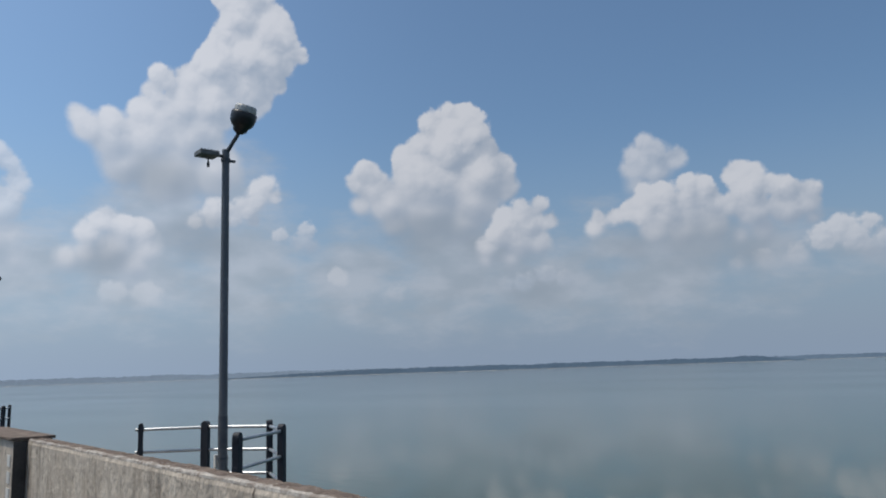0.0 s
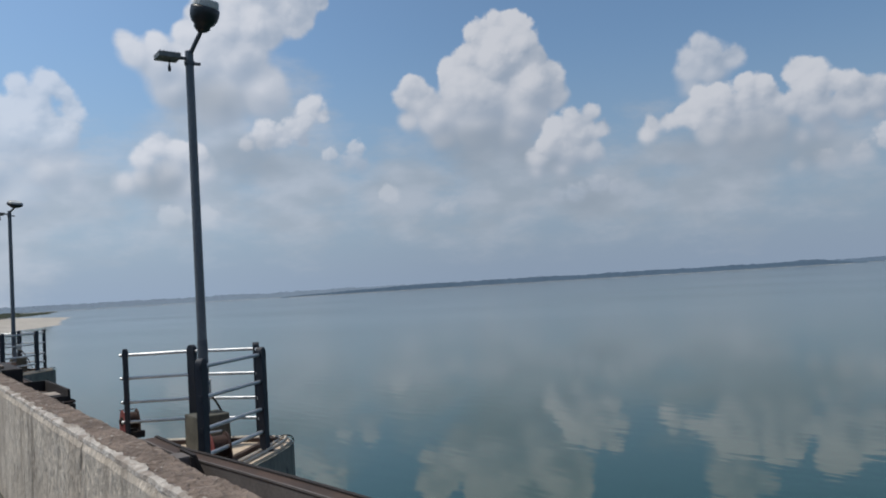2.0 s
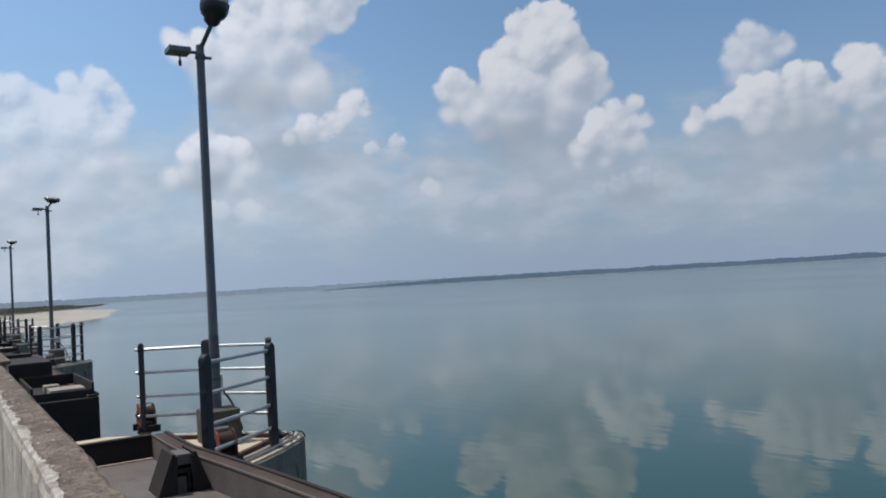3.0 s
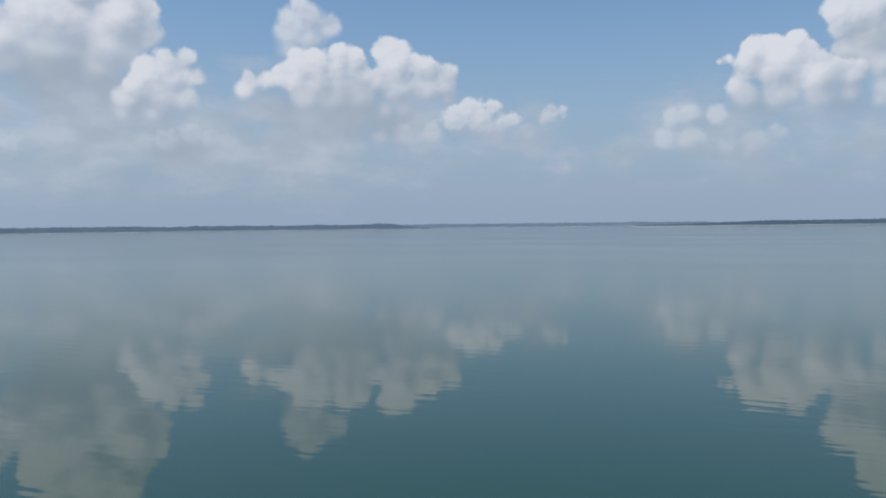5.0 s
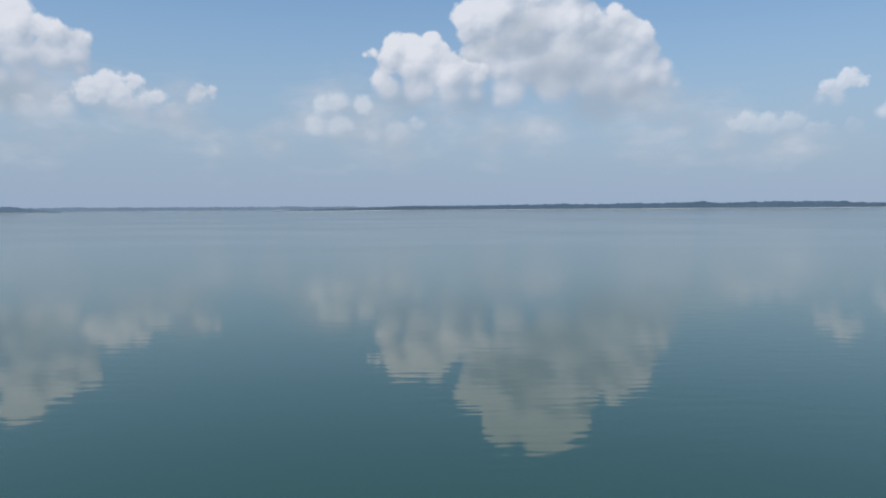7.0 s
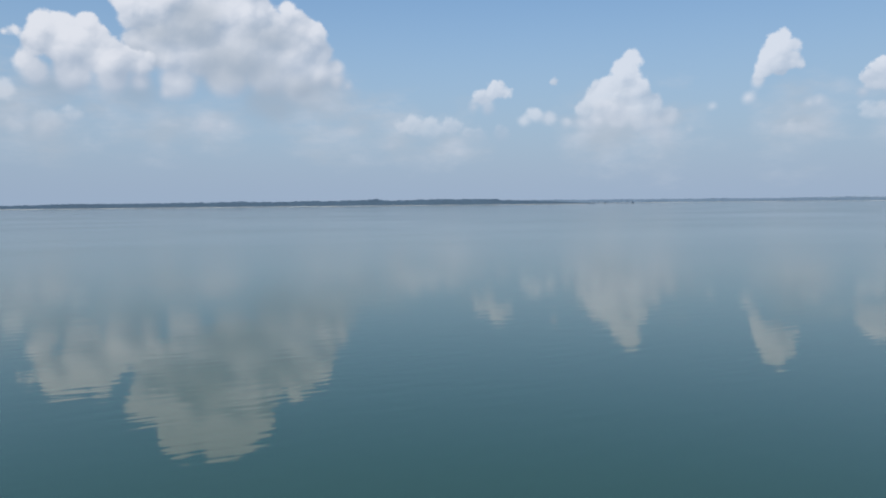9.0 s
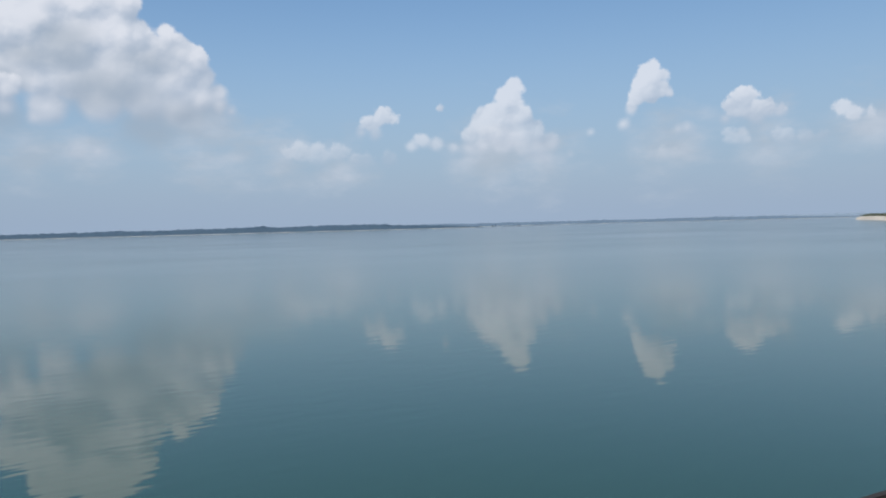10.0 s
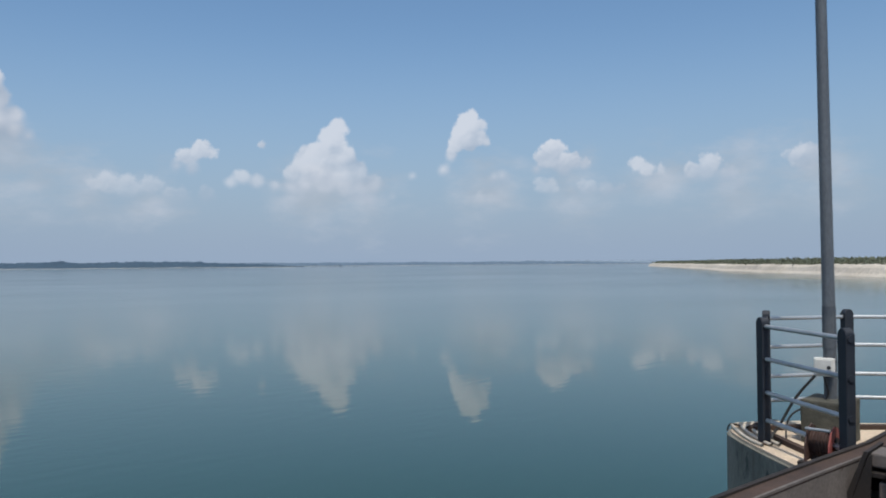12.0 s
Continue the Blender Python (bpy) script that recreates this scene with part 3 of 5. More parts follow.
def water_material():
    m, nt, b = shader("river_water", (0.017, 0.050, 0.040), 0.02)
    b.inputs["IOR"].default_value = 1.33
    link, add = nt.links.new, nt.nodes.new
    coord = add("ShaderNodeTexCoord")

    def waves(scale, stretch, detail):
        mp = add("ShaderNodeMapping")
        mp.inputs["Scale"].default_value = stretch
        link(coord.outputs["Object"], mp.inputs[0])
        n = add("ShaderNodeTexNoise")
        n.inputs["Scale"].default_value = scale
        n.inputs["Detail"].default_value = detail
        link(mp.outputs[0], n.inputs["Vector"])
        return n.outputs[0]

    def maths(op, p, q):
        n = add("ShaderNodeMath")
        n.operation = op
        for sock, v in zip(n.inputs, (p, q)):
            if hasattr(v, "is_output"):
                link(v, sock)
            else:
                sock.default_value = v
        return n.outputs[0]

    ripple = waves(2.2, (0.3, 1.0, 1.0), 1.0)
    swell = waves(0.16, (0.5, 1.0, 1.0), 1.0)
    patches = waves(0.02, (0.6, 1.0, 1.0), 2.0)
    ramp = add("ShaderNodeMapRange")
    ramp.inputs[1].default_value, ramp.inputs[2].default_value = 0.42, 0.68
    ramp.inputs[3].default_value, ramp.inputs[4].default_value = 0.35, 1.0
    link(patches, ramp.inputs[0])
    height = maths("ADD", maths("MULTIPLY", maths("MULTIPLY", ripple, 0.008), ramp.outputs[0]), maths("MULTIPLY", swell, 0.004))
    far = add("ShaderNodeVectorMath")
    far.operation = "LENGTH"
    link(coord.outputs["Object"], far.inputs[0])
    breeze = add("ShaderNodeMapRange")
    breeze.inputs[1].default_value, breeze.inputs[2].default_value = 12.0, 90.0
    breeze.inputs[3].default_value, breeze.inputs[4].default_value = 0.02, 0.105
    link(far.outputs["Value"], breeze.inputs[0])
    link(maths("MULTIPLY", breeze.outputs[0], maths("ADD", patches, 0.5)), b.inputs["Roughness"])
    bp = add("ShaderNodeBump")
    bp.inputs["Strength"].default_value = 1.0
    bp.inputs["Distance"].default_value = 1.0
    calm = add("ShaderNodeMapRange")
    calm.inputs[1].default_value, calm.inputs[2].default_value = 40.0, 260.0
    calm.inputs[3].default_value, calm.inputs[4].default_value = 1.0, 0.12
    link(far.outputs["Value"], calm.inputs[0])
    link(maths("MULTIPLY", height, calm.outputs[0]), bp.inputs["Height"])
    link(bp.outputs[0], b.inputs["Normal"])
    return m


M_WATER = water_material()


# ---------------------------------------------------------------- mesh helpers
def link_mesh(name, bm, material, parent=None, label="", smooth=False):
    me = bpy.data.meshes.new(name)
    bm.normal_update()
    bm.to_mesh(me)
    bm.free()
    for mat in material if isinstance(material, (list, tuple)) else [material]:
        me.materials.append(mat)
    if smooth:
        for p in me.polygons:
            p.use_smooth = True
    ob = new(name, me)
    if parent is not None:
        ob.parent = parent
    if label:
        ob["label"] = label
    return ob


def part(name, bm, material, parent, label="", smooth=False):
    return link_mesh(name, bm, material, parent, label, smooth)


def base(name, m=None):
    ob = new(name)
    ob.empty_display_size = 0.2
    if m is not None:
        ob.matrix_basis = m
    return ob


def box(bm, x0, x1, y0, y1, z0, z1, bevel=0.0, turn=None):
    vs = [bm.verts.new((x, y, z)) for x in (x0, x1) for y in (y0, y1) for z in (z0, z1)]
    fs = [bm.faces.new([vs[i] for i in q]) for q in
          ((0, 1, 3, 2), (4, 6, 7, 5), (0, 4, 5, 1), (2, 3, 7, 6), (0, 2, 6, 4), (1, 5, 7, 3))]
    if turn is not None:
        bmesh.ops.transform(bm, matrix=turn, verts=vs)
    if bevel:
        edges = list({e for f in fs for e in f.edges})
        bmesh.ops.bevel(bm, geom=edges, offset=bevel, segments=2, affect="EDGES", profile=0.6)
    return bm


def tube(bm, p0, p1, r0, r1=None, sides=12, caps=True):
    p0, p1 = Vector(p0), Vector(p1)
    r1 = r0 if r1 is None else r1
    q = (p1 - p0).to_track_quat("Z", "Y")
    rings = []
    for p, r in ((p0, r0), (p1, r1)):
        rings.append([bm.verts.new(p + q @ Vector((r * math.cos(2 * math.pi * k / sides), r * math.sin(2 * math.pi * k / sides), 0)))
                      for k in range(sides)])
    for k in range(sides):
        bm.faces.new((rings[0][k], rings[0][(k + 1) % sides], rings[1][(k + 1) % sides], rings[1][k]))
    if caps:
        bm.faces.new(rings[0][::-1])
        bm.faces.new(rings[1])
    return bm


def prism(bm, outline, z0, z1):
    """A flat outline (x, y), counter-clockwise, drawn up from z0 to z1."""
    lo = [bm.verts.new((x, y, z0)) for x, y in outline]
    hi = [bm.verts.new((x, y, z1)) for x, y in outline]
    n = len(outline)
    for k in range(n):
        bm.faces.new((lo[k], lo[(k + 1) % n], hi[(k + 1) % n], hi[k]))
    bm.faces.new(lo[::-1])
    bm.faces.new(hi)
    return bm


def rough_up(bm, amount, scale, keep=None):
    for v in bm.verts:
        if keep is None or keep(v.co):
            v.co += noise.noise_vector(v.co * scale) * amount


def wire(name, points, radius, material, parent=None, label=""):
    cu = bpy.data.curves.new(name, "CURVE")
    cu.dimensions, cu.bevel_depth, cu.bevel_resolution = "3D", radius, 2
    sp = cu.splines.new("BEZIER")
    sp.bezier_points.add(len(points) - 1)
    for bp, p in zip(sp.bezier_points, points):
        bp.co, bp.handle_left_type, bp.handle_right_type = p, "AUTO", "AUTO"
    cu.materials.append(material)
    ob = new(name, cu)
    if parent is not None:
        ob.parent = parent
    if label:
        ob["label"] = label
    return ob


# ---------------------------------------------------------------- the setting
BAY = 17.5
PIER_X = -9.48          # the pier with the first lamp
DECK = -1.244           # top of the piers
TOP = 0.05              # top of the parapet
ROAD = -0.86
WATER = -4.2
W_IN, W_OUT = 0.30, 0.50   # the parapet's two faces


def make_water():
    bm = bmesh.new()
    bmesh.ops.create_grid(bm, x_segments=40, y_segments=40, size=4800)
    ob = link_mesh("water", bm, M_WATER)
    ob.location.z = WATER
    tagged(ob, "calm blue-green river water mirroring clouds", "water", kind="structure")


make_water()


def make_road():
    bm = bmesh.new()
    box(bm, -190, 120, -7.6, 0.0, ROAD - 0.5, ROAD)
    tagged(link_mesh("road", bm, M_ASPHALT), "grey asphalt road over the barrage", "road", kind="structure")
    bm = bmesh.new()
    box(bm, -190, 120, 0.0, W_IN, ROAD - 0.5, ROAD + 0.12, 0.01)
    tagged(link_mesh("kerb", bm, M_PLINTH), "worn concrete kerb along the parapet", "kerb", kind="structure")
    bm = bmesh.new()
    box(bm, -190, 120, -7.9, -7.6, ROAD - 0.5, TOP, 0.02)
    tagged(link_mesh("parapet_south", bm, M_PARAPET), "weathered concrete parapet across the road", "parapet", kind="structure")


make_road()


def wall_waver(x):
    """How far the inner and the outer top edge stray from straight."""
    inner = noise.noise(Vector((x * 1.7, 0, 3))) * 0.010 + noise.noise(Vector((x * 7, 1, 3))) * 0.007
    outer = noise.noise(Vector((x * 1.3, 5, 3))) * 0.014 + noise.noise(Vector((x * 6, 7, 3))) * 0.012 + noise.noise(Vector((x * 21, 7, 3))) * 0.006
    return inner, outer


def wall_top(x, y):
    """Height of the worn, gritty top."""
    f = min(1.0, max(0.0, (y - W_IN - 0.03) / (W_OUT - W_IN - 0.06)))
    w1, w2 = wall_waver(x)
    v = Vector((x, y, 0))
    lump = 0.005 * noise.noise(v * 17) + 0.0045 * noise.noise(v * 38) + 0.003 * noise.noise(v * 75) + 0.007 * noise.noise(v * 6)
    return TOP - 0.004 + w1 * 0.4 * (1 - f) + w2 * 0.4 * f + lump


def parapet_panel(x0, x1):
    """One length of wall between two pilasters: body, gritty brown top and a flaking pale skin along its inner edge."""
    wall = base("parapet")
    near = x0 > PIER_X and x1 < PIER_X + BAY
    bm = bmesh.new()
    n = max(2, int((x1 - x0) / (0.020 if near else 0.12)))
    rings = []
    across = 13 if near else 5
    for k in range(n + 1):
        x = x0 + (x1 - x0) * k / n
        w1, w2 = wall_waver(x)
        prof = [(W_IN, ROAD), (W_IN + w1 * 0.3, -0.5), (W_IN + w1 * 0.5, TOP - 0.05), (W_IN + 0.012 + w1, TOP - 0.010 + w1 * 0.4)]
        for m in range(across):
            f = m / (across - 1)
            y = W_IN + 0.03 + (W_OUT - W_IN - 0.06) * f
            prof.append((y + (w2 if f == 1 else 0), wall_top(x, y)))
        prof += [(W_OUT - 0.008 + w2, TOP - 0.022), (W_OUT, TOP - 0.1), (W_OUT, -2.1)]
        rings.append([bm.verts.new((x, y, z)) for y, z in prof])
    for a_, b_ in zip(rings, rings[1:]):
        for k in range(len(a_) - 1):
            f = bm.faces.new((a_[k], a_[k + 1], b_[k + 1], b_[k]))
            f.material_index = 1 if 3 <= k < 4 + across else 0
    for r, flip in ((rings[0], False), (rings[-1], True)):
        bm.faces.new(r[::-1] if flip else r)
    bmesh.ops.recalc_face_normals(bm, faces=bm.faces)
    part("wall_body", bm, (M_PARAPET, M_CAP), wall)
    # thin pale skin of cement, broken off in tongues and islands
    bm = bmesh.new()
    step = 0.010 if near else 0.06
    n = int((x1 - x0 - 0.02) / step)
    rag = []
    for k in range(n + 1):
        x = x0 + 0.01 + step * k
        w1 = wall_waver(x)[0]
        reach = 0.004 + 0.040 * max(0.0, noise.noise(Vector((x * 1.9, 9, 1))) + 0.22) + 0.024 * noise.noise(Vector((x * 6.5, 2, 1)))
        reach += 0.018 * noise.noise(Vector((x * 19, 4, 1))) + 0.008 * noise.noise(Vector((x * 60, 5, 1)))
        reach = max(0.003, reach)
        row = [bm.verts.new((x, W_IN + 0.006 + w1, TOP - 0.022)), bm.verts.new((x, W_IN + 0.010 + w1, TOP - 0.006 + w1 * 0.4))]
        for f in (0.0, 0.35, 0.7, 0.97):
            y = W_IN + 0.024 + reach * f
            row.append(bm.verts.new((x, y, wall_top(x, y) + 0.004)))
        y = W_IN + 0.024 + reach
        row.append(bm.verts.new((x, y, wall_top(x, y) - 0.002)))
        rag.append(row)
    for a_, b_ in zip(rag, rag[1:]):
        for k in range(6):
            bm.faces.new((a_[k], b_[k], b_[k + 1], a_[k + 1]))
    if near:
        rnd = random.Random(31)
        for _ in range(150):                      # loose islands of the same skin
            x, y = rnd.uniform(x0 + 0.1, x1 - 0.1), W_IN + 0.05 + 0.13 * rnd.random() ** 1.8
            r = rnd.uniform(0.003, 0.010)
            ring = []
            for j in range(7):
                q = r * rnd.uniform(0.5, 1.2)
                px_, py_ = x + 1.8 * q * math.cos(j * 0.898), y + q * math.sin(j * 0.898)
                ring.append(bm.verts.new((px_, py_, wall_top(px_, py_) + 0.002)))
            bm.faces.new(ring)
    bmesh.ops.recalc_face_normals(bm, faces=bm.faces)
    part("pale_edge", bm, M_LIP, wall, "flaking pale cement edge")
    tagged(wall, "weathered grey concrete parapet with stained face and flaking edge", "parapet", kind="structure")
    return wall


def pilaster(x0, x1, marks):
    p = base("parapet_pilaster")
    bm = bmesh.new()
    box(bm, x0, x1, W_IN - 0.13, W_OUT + 0.05, ROAD, TOP - 0.012, 0.012)
    part("pilaster_body", bm, M_PARAPET, p)
    bm = bmesh.new()
    box(bm, x0 - 0.03, x1 + 0.03, W_IN - 0.16, W_OUT + 0.07, TOP - 0.010, TOP + 0.022, 0.008)
    part("coping", bm, M_CAP, p, "dark dusty concrete coping")
    # thin dark sheets paint the shade onto both end faces
    for s, x in ((-1, x0), (1, x1)):
        bm = bmesh.new()
        box(bm, x + s * 0.003, x + s * 0.014, W_IN - 0.128, W_IN - 0.004, ROAD + 0.01, TOP - 0.02)
        part("end_face", bm, M_SHADED_END, p, "pilaster end with shade painted into its colour")
    if marks:
        for k in range(3):
            bm = bmesh.new()
            z = TOP - 0.16 - 0.17 * k
            box(bm, x1 - 0.22, x1 - 0.08, W_IN - 0.138, W_IN - 0.131, z - 0.12, z)
            part("painted_mark", bm, M_WHITE, p, "worn white painted mark")
    tagged(p, "weathered concrete parapet pilaster with painted-shade end faces", "pilaster", kind="structure")


PILASTER = (-2.0, 0.55)     # reach along the bridge from a pier's middle
for k in range(-9, 4):
    px = PIER_X + k * BAY
    pilaster(px + PILASTER[0], px + PILASTER[1], k in (0, 1))
    parapet_panel(px + PILASTER[1] + 0.02, px + BAY + PILASTER[0] - 0.02)


def nose(inset=0.0, back=-1.2):
    """Outline of a pier: straight flanks and a rounded, pointed upstream end; cut off square at back."""
    half = [(2.05, -1.2), (2.05, 1.85), (1.86, 2.10), (1.60, 2.38), (1.33, 2.66), (1.06, 2.97), (0.80, 3.26), (0.55, 3.52), (0.32, 3.72), (0.14, 3.83)]
    for (x0, y0), (x1, y1) in zip(half, half[1:]):
        if y0 <= back < y1:
            cut = (x0 + (x1 - x0) * (back - y0) / (y1 - y0), back)
    rest = [cut] + [p for p in half if p[1] > back]
    out = [(x - inset, y - (inset * 0.8 if y > back else 0)) for x, y in rest]
    return out + [(0.0, 3.87 - inset)] + [(-x, y) for x, y in out[::-1]]


def make_pier():
    pier = base("bridge_pier")
    bm = bmesh.new()
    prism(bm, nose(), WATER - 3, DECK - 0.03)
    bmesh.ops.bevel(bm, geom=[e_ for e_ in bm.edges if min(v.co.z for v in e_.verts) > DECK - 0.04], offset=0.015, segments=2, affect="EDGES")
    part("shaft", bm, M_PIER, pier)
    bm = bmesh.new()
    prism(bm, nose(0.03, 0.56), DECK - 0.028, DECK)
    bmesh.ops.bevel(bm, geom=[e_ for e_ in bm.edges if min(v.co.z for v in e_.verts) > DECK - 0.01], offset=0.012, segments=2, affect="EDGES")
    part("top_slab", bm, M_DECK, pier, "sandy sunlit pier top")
    for name, near, far, tall, mat in (("edge_angle", 0.25, 0.30, 0.05, M_RUST),):
        pts, inner = nose(near, 2.30), nose(far, 2.30)
        bm = bmesh.new()
        lo = [[bm.verts.new((x, y, z)) for x, y in row] for row in (pts, inner) for z in (DECK, DECK + tall)]
        for k in range(len(pts) - 1):
            bm.faces.new((lo[0][k], lo[0][k + 1], lo[1][k + 1], lo[1][k]))
            bm.faces.new((lo[1][k], lo[1][k + 1], lo[3][k + 1], lo[3][k]))
            bm.faces.new((lo[3][k], lo[3][k + 1], lo[2][k + 1], lo[2][k]))
        bmesh.ops.recalc_face_normals(bm, faces=bm.faces)
        part(name, bm, mat, pier, "rusty steel edge angle")
    tagged(pier, "grey stained concrete barrage pier with rounded nose", "pier", group="barrage piers")
    return pier


# posts of the railing round a pier's nose: (x, y) from the pier's middle
POSTS = ((-1.87, 2.29), (-1.36, 3.05), (-0.53, 3.65), (0.53, 3.28), (1.36, 2.28))
RAILS = (-0.09, -0.41, -0.74, -1.01)


def make_railing(sign):
    rail = base("pier_railing")
    posts = [(x * sign, y) for x, y in POSTS]
    for k, (x, y) in enumerate(posts):
        near = posts[k + 1] if k < 4 else posts[k - 1]
        turn = math.atan2(near[1] - y, near[0] - x)
        bm = bmesh.new()
        w, d = (0.056, 0.040) if k else (0.030, 0.028)
        foot = DECK
        outline = [(-w, foot), (w, foot)] + [(w * math.cos(math.pi * j / 10), -w + w * math.sin(math.pi * j / 10)) for j in range(11)]
        m = len(outline)
        f0 = [bm.verts.new((cx, -d, cz)) for cx, cz in outline]
        f1 = [bm.verts.new((cx, d, cz)) for cx, cz in outline]
        sides = [bm.faces.new((f0[j], f0[(j + 1) % m], f1[(j + 1) % m], f1[j])) for j in range(m)]
        bm.faces.new(f0[::-1])
        bm.faces.new(f1)
        bmesh.ops.bevel(bm, geom=[e_ for e_ in bm.edges if abs(e_.verts[0].co.y - e_.verts[1].co.y) < 1e-6], offset=0.006, segments=1, affect="EDGES")
        for z in RAILS:                      # collars where the pipes pass through
            tube(bm, (-w - 0.012, 0, z), (w + 0.012, 0, z), 0.030, sides=10)
        bmesh.ops.transform(bm, matrix=Matrix.Translation((x, y, 0)) @ Matrix.Rotation(turn, 4, "Z"), verts=bm.verts)
        bmesh.ops.recalc_face_normals(bm, faces=bm.faces)
        part("post", bm, M_NAVY, rail)
        bm = bmesh.new()
        box(bm, -0.10, 0.10, -0.08, 0.08, foot, foot + 0.012, turn=Matrix.Translation((x, y, 0)))
        part("foot_plate", bm, M_RUST, rail)
    for z in RAILS:
        for a_, b_ in ((0, 1), (1, 2), (2, 3), (3, 4)):
            p, q = Vector((*posts[a_], z)), Vector((*posts[b_], z))
            d = (q - p).normalized()
            bm = bmesh.new()
            start = p - d * (0.075 if a_ == 0 else 0.0)
            end = q + d * (0.03 if b_ == 4 else 0.0)
            tube(bm, start, end, 0.022)
            part("rail", bm, M_RAIL, rail, smooth=False)
    tagged(rail, "navy steel railing with galvanised pipe rails on the pier nose", "railing", group="pier railings")
    return rail


def lathe(bm, rings, sides=16):
    """Rings of (centre, radius across, radius along, axis quaternion) joined into a closed hull."""
    loops = []
    for c, rx, ry, q in rings:
        loops.append([bm.verts.new(Vector(c) + q @ Vector((rx * math.cos(2 * math.pi * k / sides), ry * math.sin(2 * math.pi * k / sides), 0)))
                      for k in range(sides)])
    for a_, b_ in zip(loops, loops[1:]):
        for k in range(sides):
            bm.faces.new((a_[k], a_[(k + 1) % sides], b_[(k + 1) % sides], b_[k]))
    bm.faces.new(loops[0][::-1])
    bm.faces.new(loops[-1])
    bmesh.ops.recalc_face_normals(bm, faces=bm.faces)
    return bm


COLLAR = 3.68
PLINTH_TOP = -0.82


def make_lamp(squat=1.0, wide=1.0):
    """A steel pole with a bell-shaped lantern on a raised arm and a small flat floodlight towards the road."""
    lamp = base("street_lamp")
    bm = bmesh.new()
    tube(bm, (0, 0, PLINTH_TOP), (0, 0, 0.05), 0.063, 0.061, 18)
    part("pole_foot", bm, M_POLE, lamp, smooth=False)
    bm = bmesh.new()
    tube(bm, (0, 0, 0.05), (0, 0, COLLAR + 0.16), 0.060, 0.052, 18)
    part("pole", bm, M_POLE, lamp, "grey painted steel pole")
    bm = bmesh.new()
    tube(bm, (0, 0, -0.32), (0, 0, 0.10), 0.066, 0.064, 18)
    part("band", bm, M_SLEEVE, lamp, "dark painted band")
    bm = bmesh.new()
    tube(bm, (0, 0, COLLAR - 0.02), (0, 0, COLLAR + 0.03), 0.066, sides=18)
    box(bm, -0.02, 0.02, 0.05, 0.14, COLLAR - 0.01, COLLAR + 0.02)
    part("clamp", bm, M_SLEEVE, lamp)
    way = Vector((0.52, 0.20, 0)).normalized()
    tip = Vector((0, 0, COLLAR + 0.10)) + way * 0.26 + Vector((0, 0, 0.28 * squat))
    bm = bmesh.new()
    tube(bm, (0, 0, COLLAR + 0.02), (0.0, 0.0, COLLAR + 0.14), 0.035)
    tube(bm, (0, 0, COLLAR + 0.10), tip, 0.030, 0.027)
    part("arm", bm, M_SLEEVE, lamp)
    lean = (way * 0.34 + Vector((0, 0, 0.94))).normalized().to_track_quat("Z", "Y")
    up = lean @ Vector((0, 0, 1))
    bm = bmesh.new()
    lathe(bm, [(tip + up * s * squat, r * wide, r * 0.92 * wide, lean) for s, r in ((-0.03, 0.045), (0.0, 0.085), (0.02, 0.105), (0.06, 0.11), (0.085, 0.145), (0.14, 0.178),
                                                               (0.21, 0.19), (0.27, 0.188), (0.29, 0.175))])
    head = part("lantern", bm, M_LAMP, lamp, "black bell-shaped lantern", smooth=True)
    bm = bmesh.new()
    lathe(bm, [(tip + up * s * squat, r * wide, r * 0.92 * wide, lean) for s, r in ((0.282, 0.160), (0.30, 0.168), (0.36, 0.160), (0.385, 0.145), (0.39, 0.08))])
    part("cover", bm, M_LENS, head, "clouded pale lamp cover")
    # floodlight towards the road
    bm = bmesh.new()
    tube(bm, (0, -0.04, COLLAR + 0.06), (0, -0.16, COLLAR + 0.06), 0.022)
    part("bracket", bm, M_SLEEVE, lamp)
    bm = bmesh.new()
    box(bm, -0.12, 0.12, -0.42, -0.14, COLLAR + 0.02, COLLAR + 0.09, 0.012)
    flood = part("floodlight", bm, M_GREY, lamp, "grey finned floodlight")
    for k in range(6):
        bm = bmesh.new()
        y = -0.40 + 0.045 * k
        box(bm, -0.11, 0.11, y, y + 0.010, COLLAR + 0.091, COLLAR + 0.102)
        part("fin", bm, M_GREY, flood)
    bm = bmesh.new()
    tube(bm, (0, -0.26, COLLAR + 0.01), (0, -0.26, COLLAR - 0.06), 0.010, sides=6)
    tube(bm, (0, -0.26, COLLAR - 0.06), (0, -0.26, COLLAR - 0.13), 0.020, sides=8)
    part("sensor", bm, M_LAMP, flood, "small hanging sensor")
    tagged(lamp, "grey steel street lamp with black lantern on a pier", "street lamp", group="lamps along the barrage")
    return lamp


def make_plinth():
    bm = bmesh.new()
    box(bm, -0.24, 0.24, -0.21, 0.21, DECK, PLINTH_TOP, 0.02)
    bmesh.ops.subdivide_edges(bm, edges=bm.edges[:], cuts=3, use_grid_fill=True)
    rough_up(bm, 0.012, 5.0, lambda c: c.z > DECK + 0.02)
    return tagged(link_mesh("lamp_plinth", bm, M_PLINTH), "mossy concrete block under the lamp pole", "plinth", group="lamp plinths")


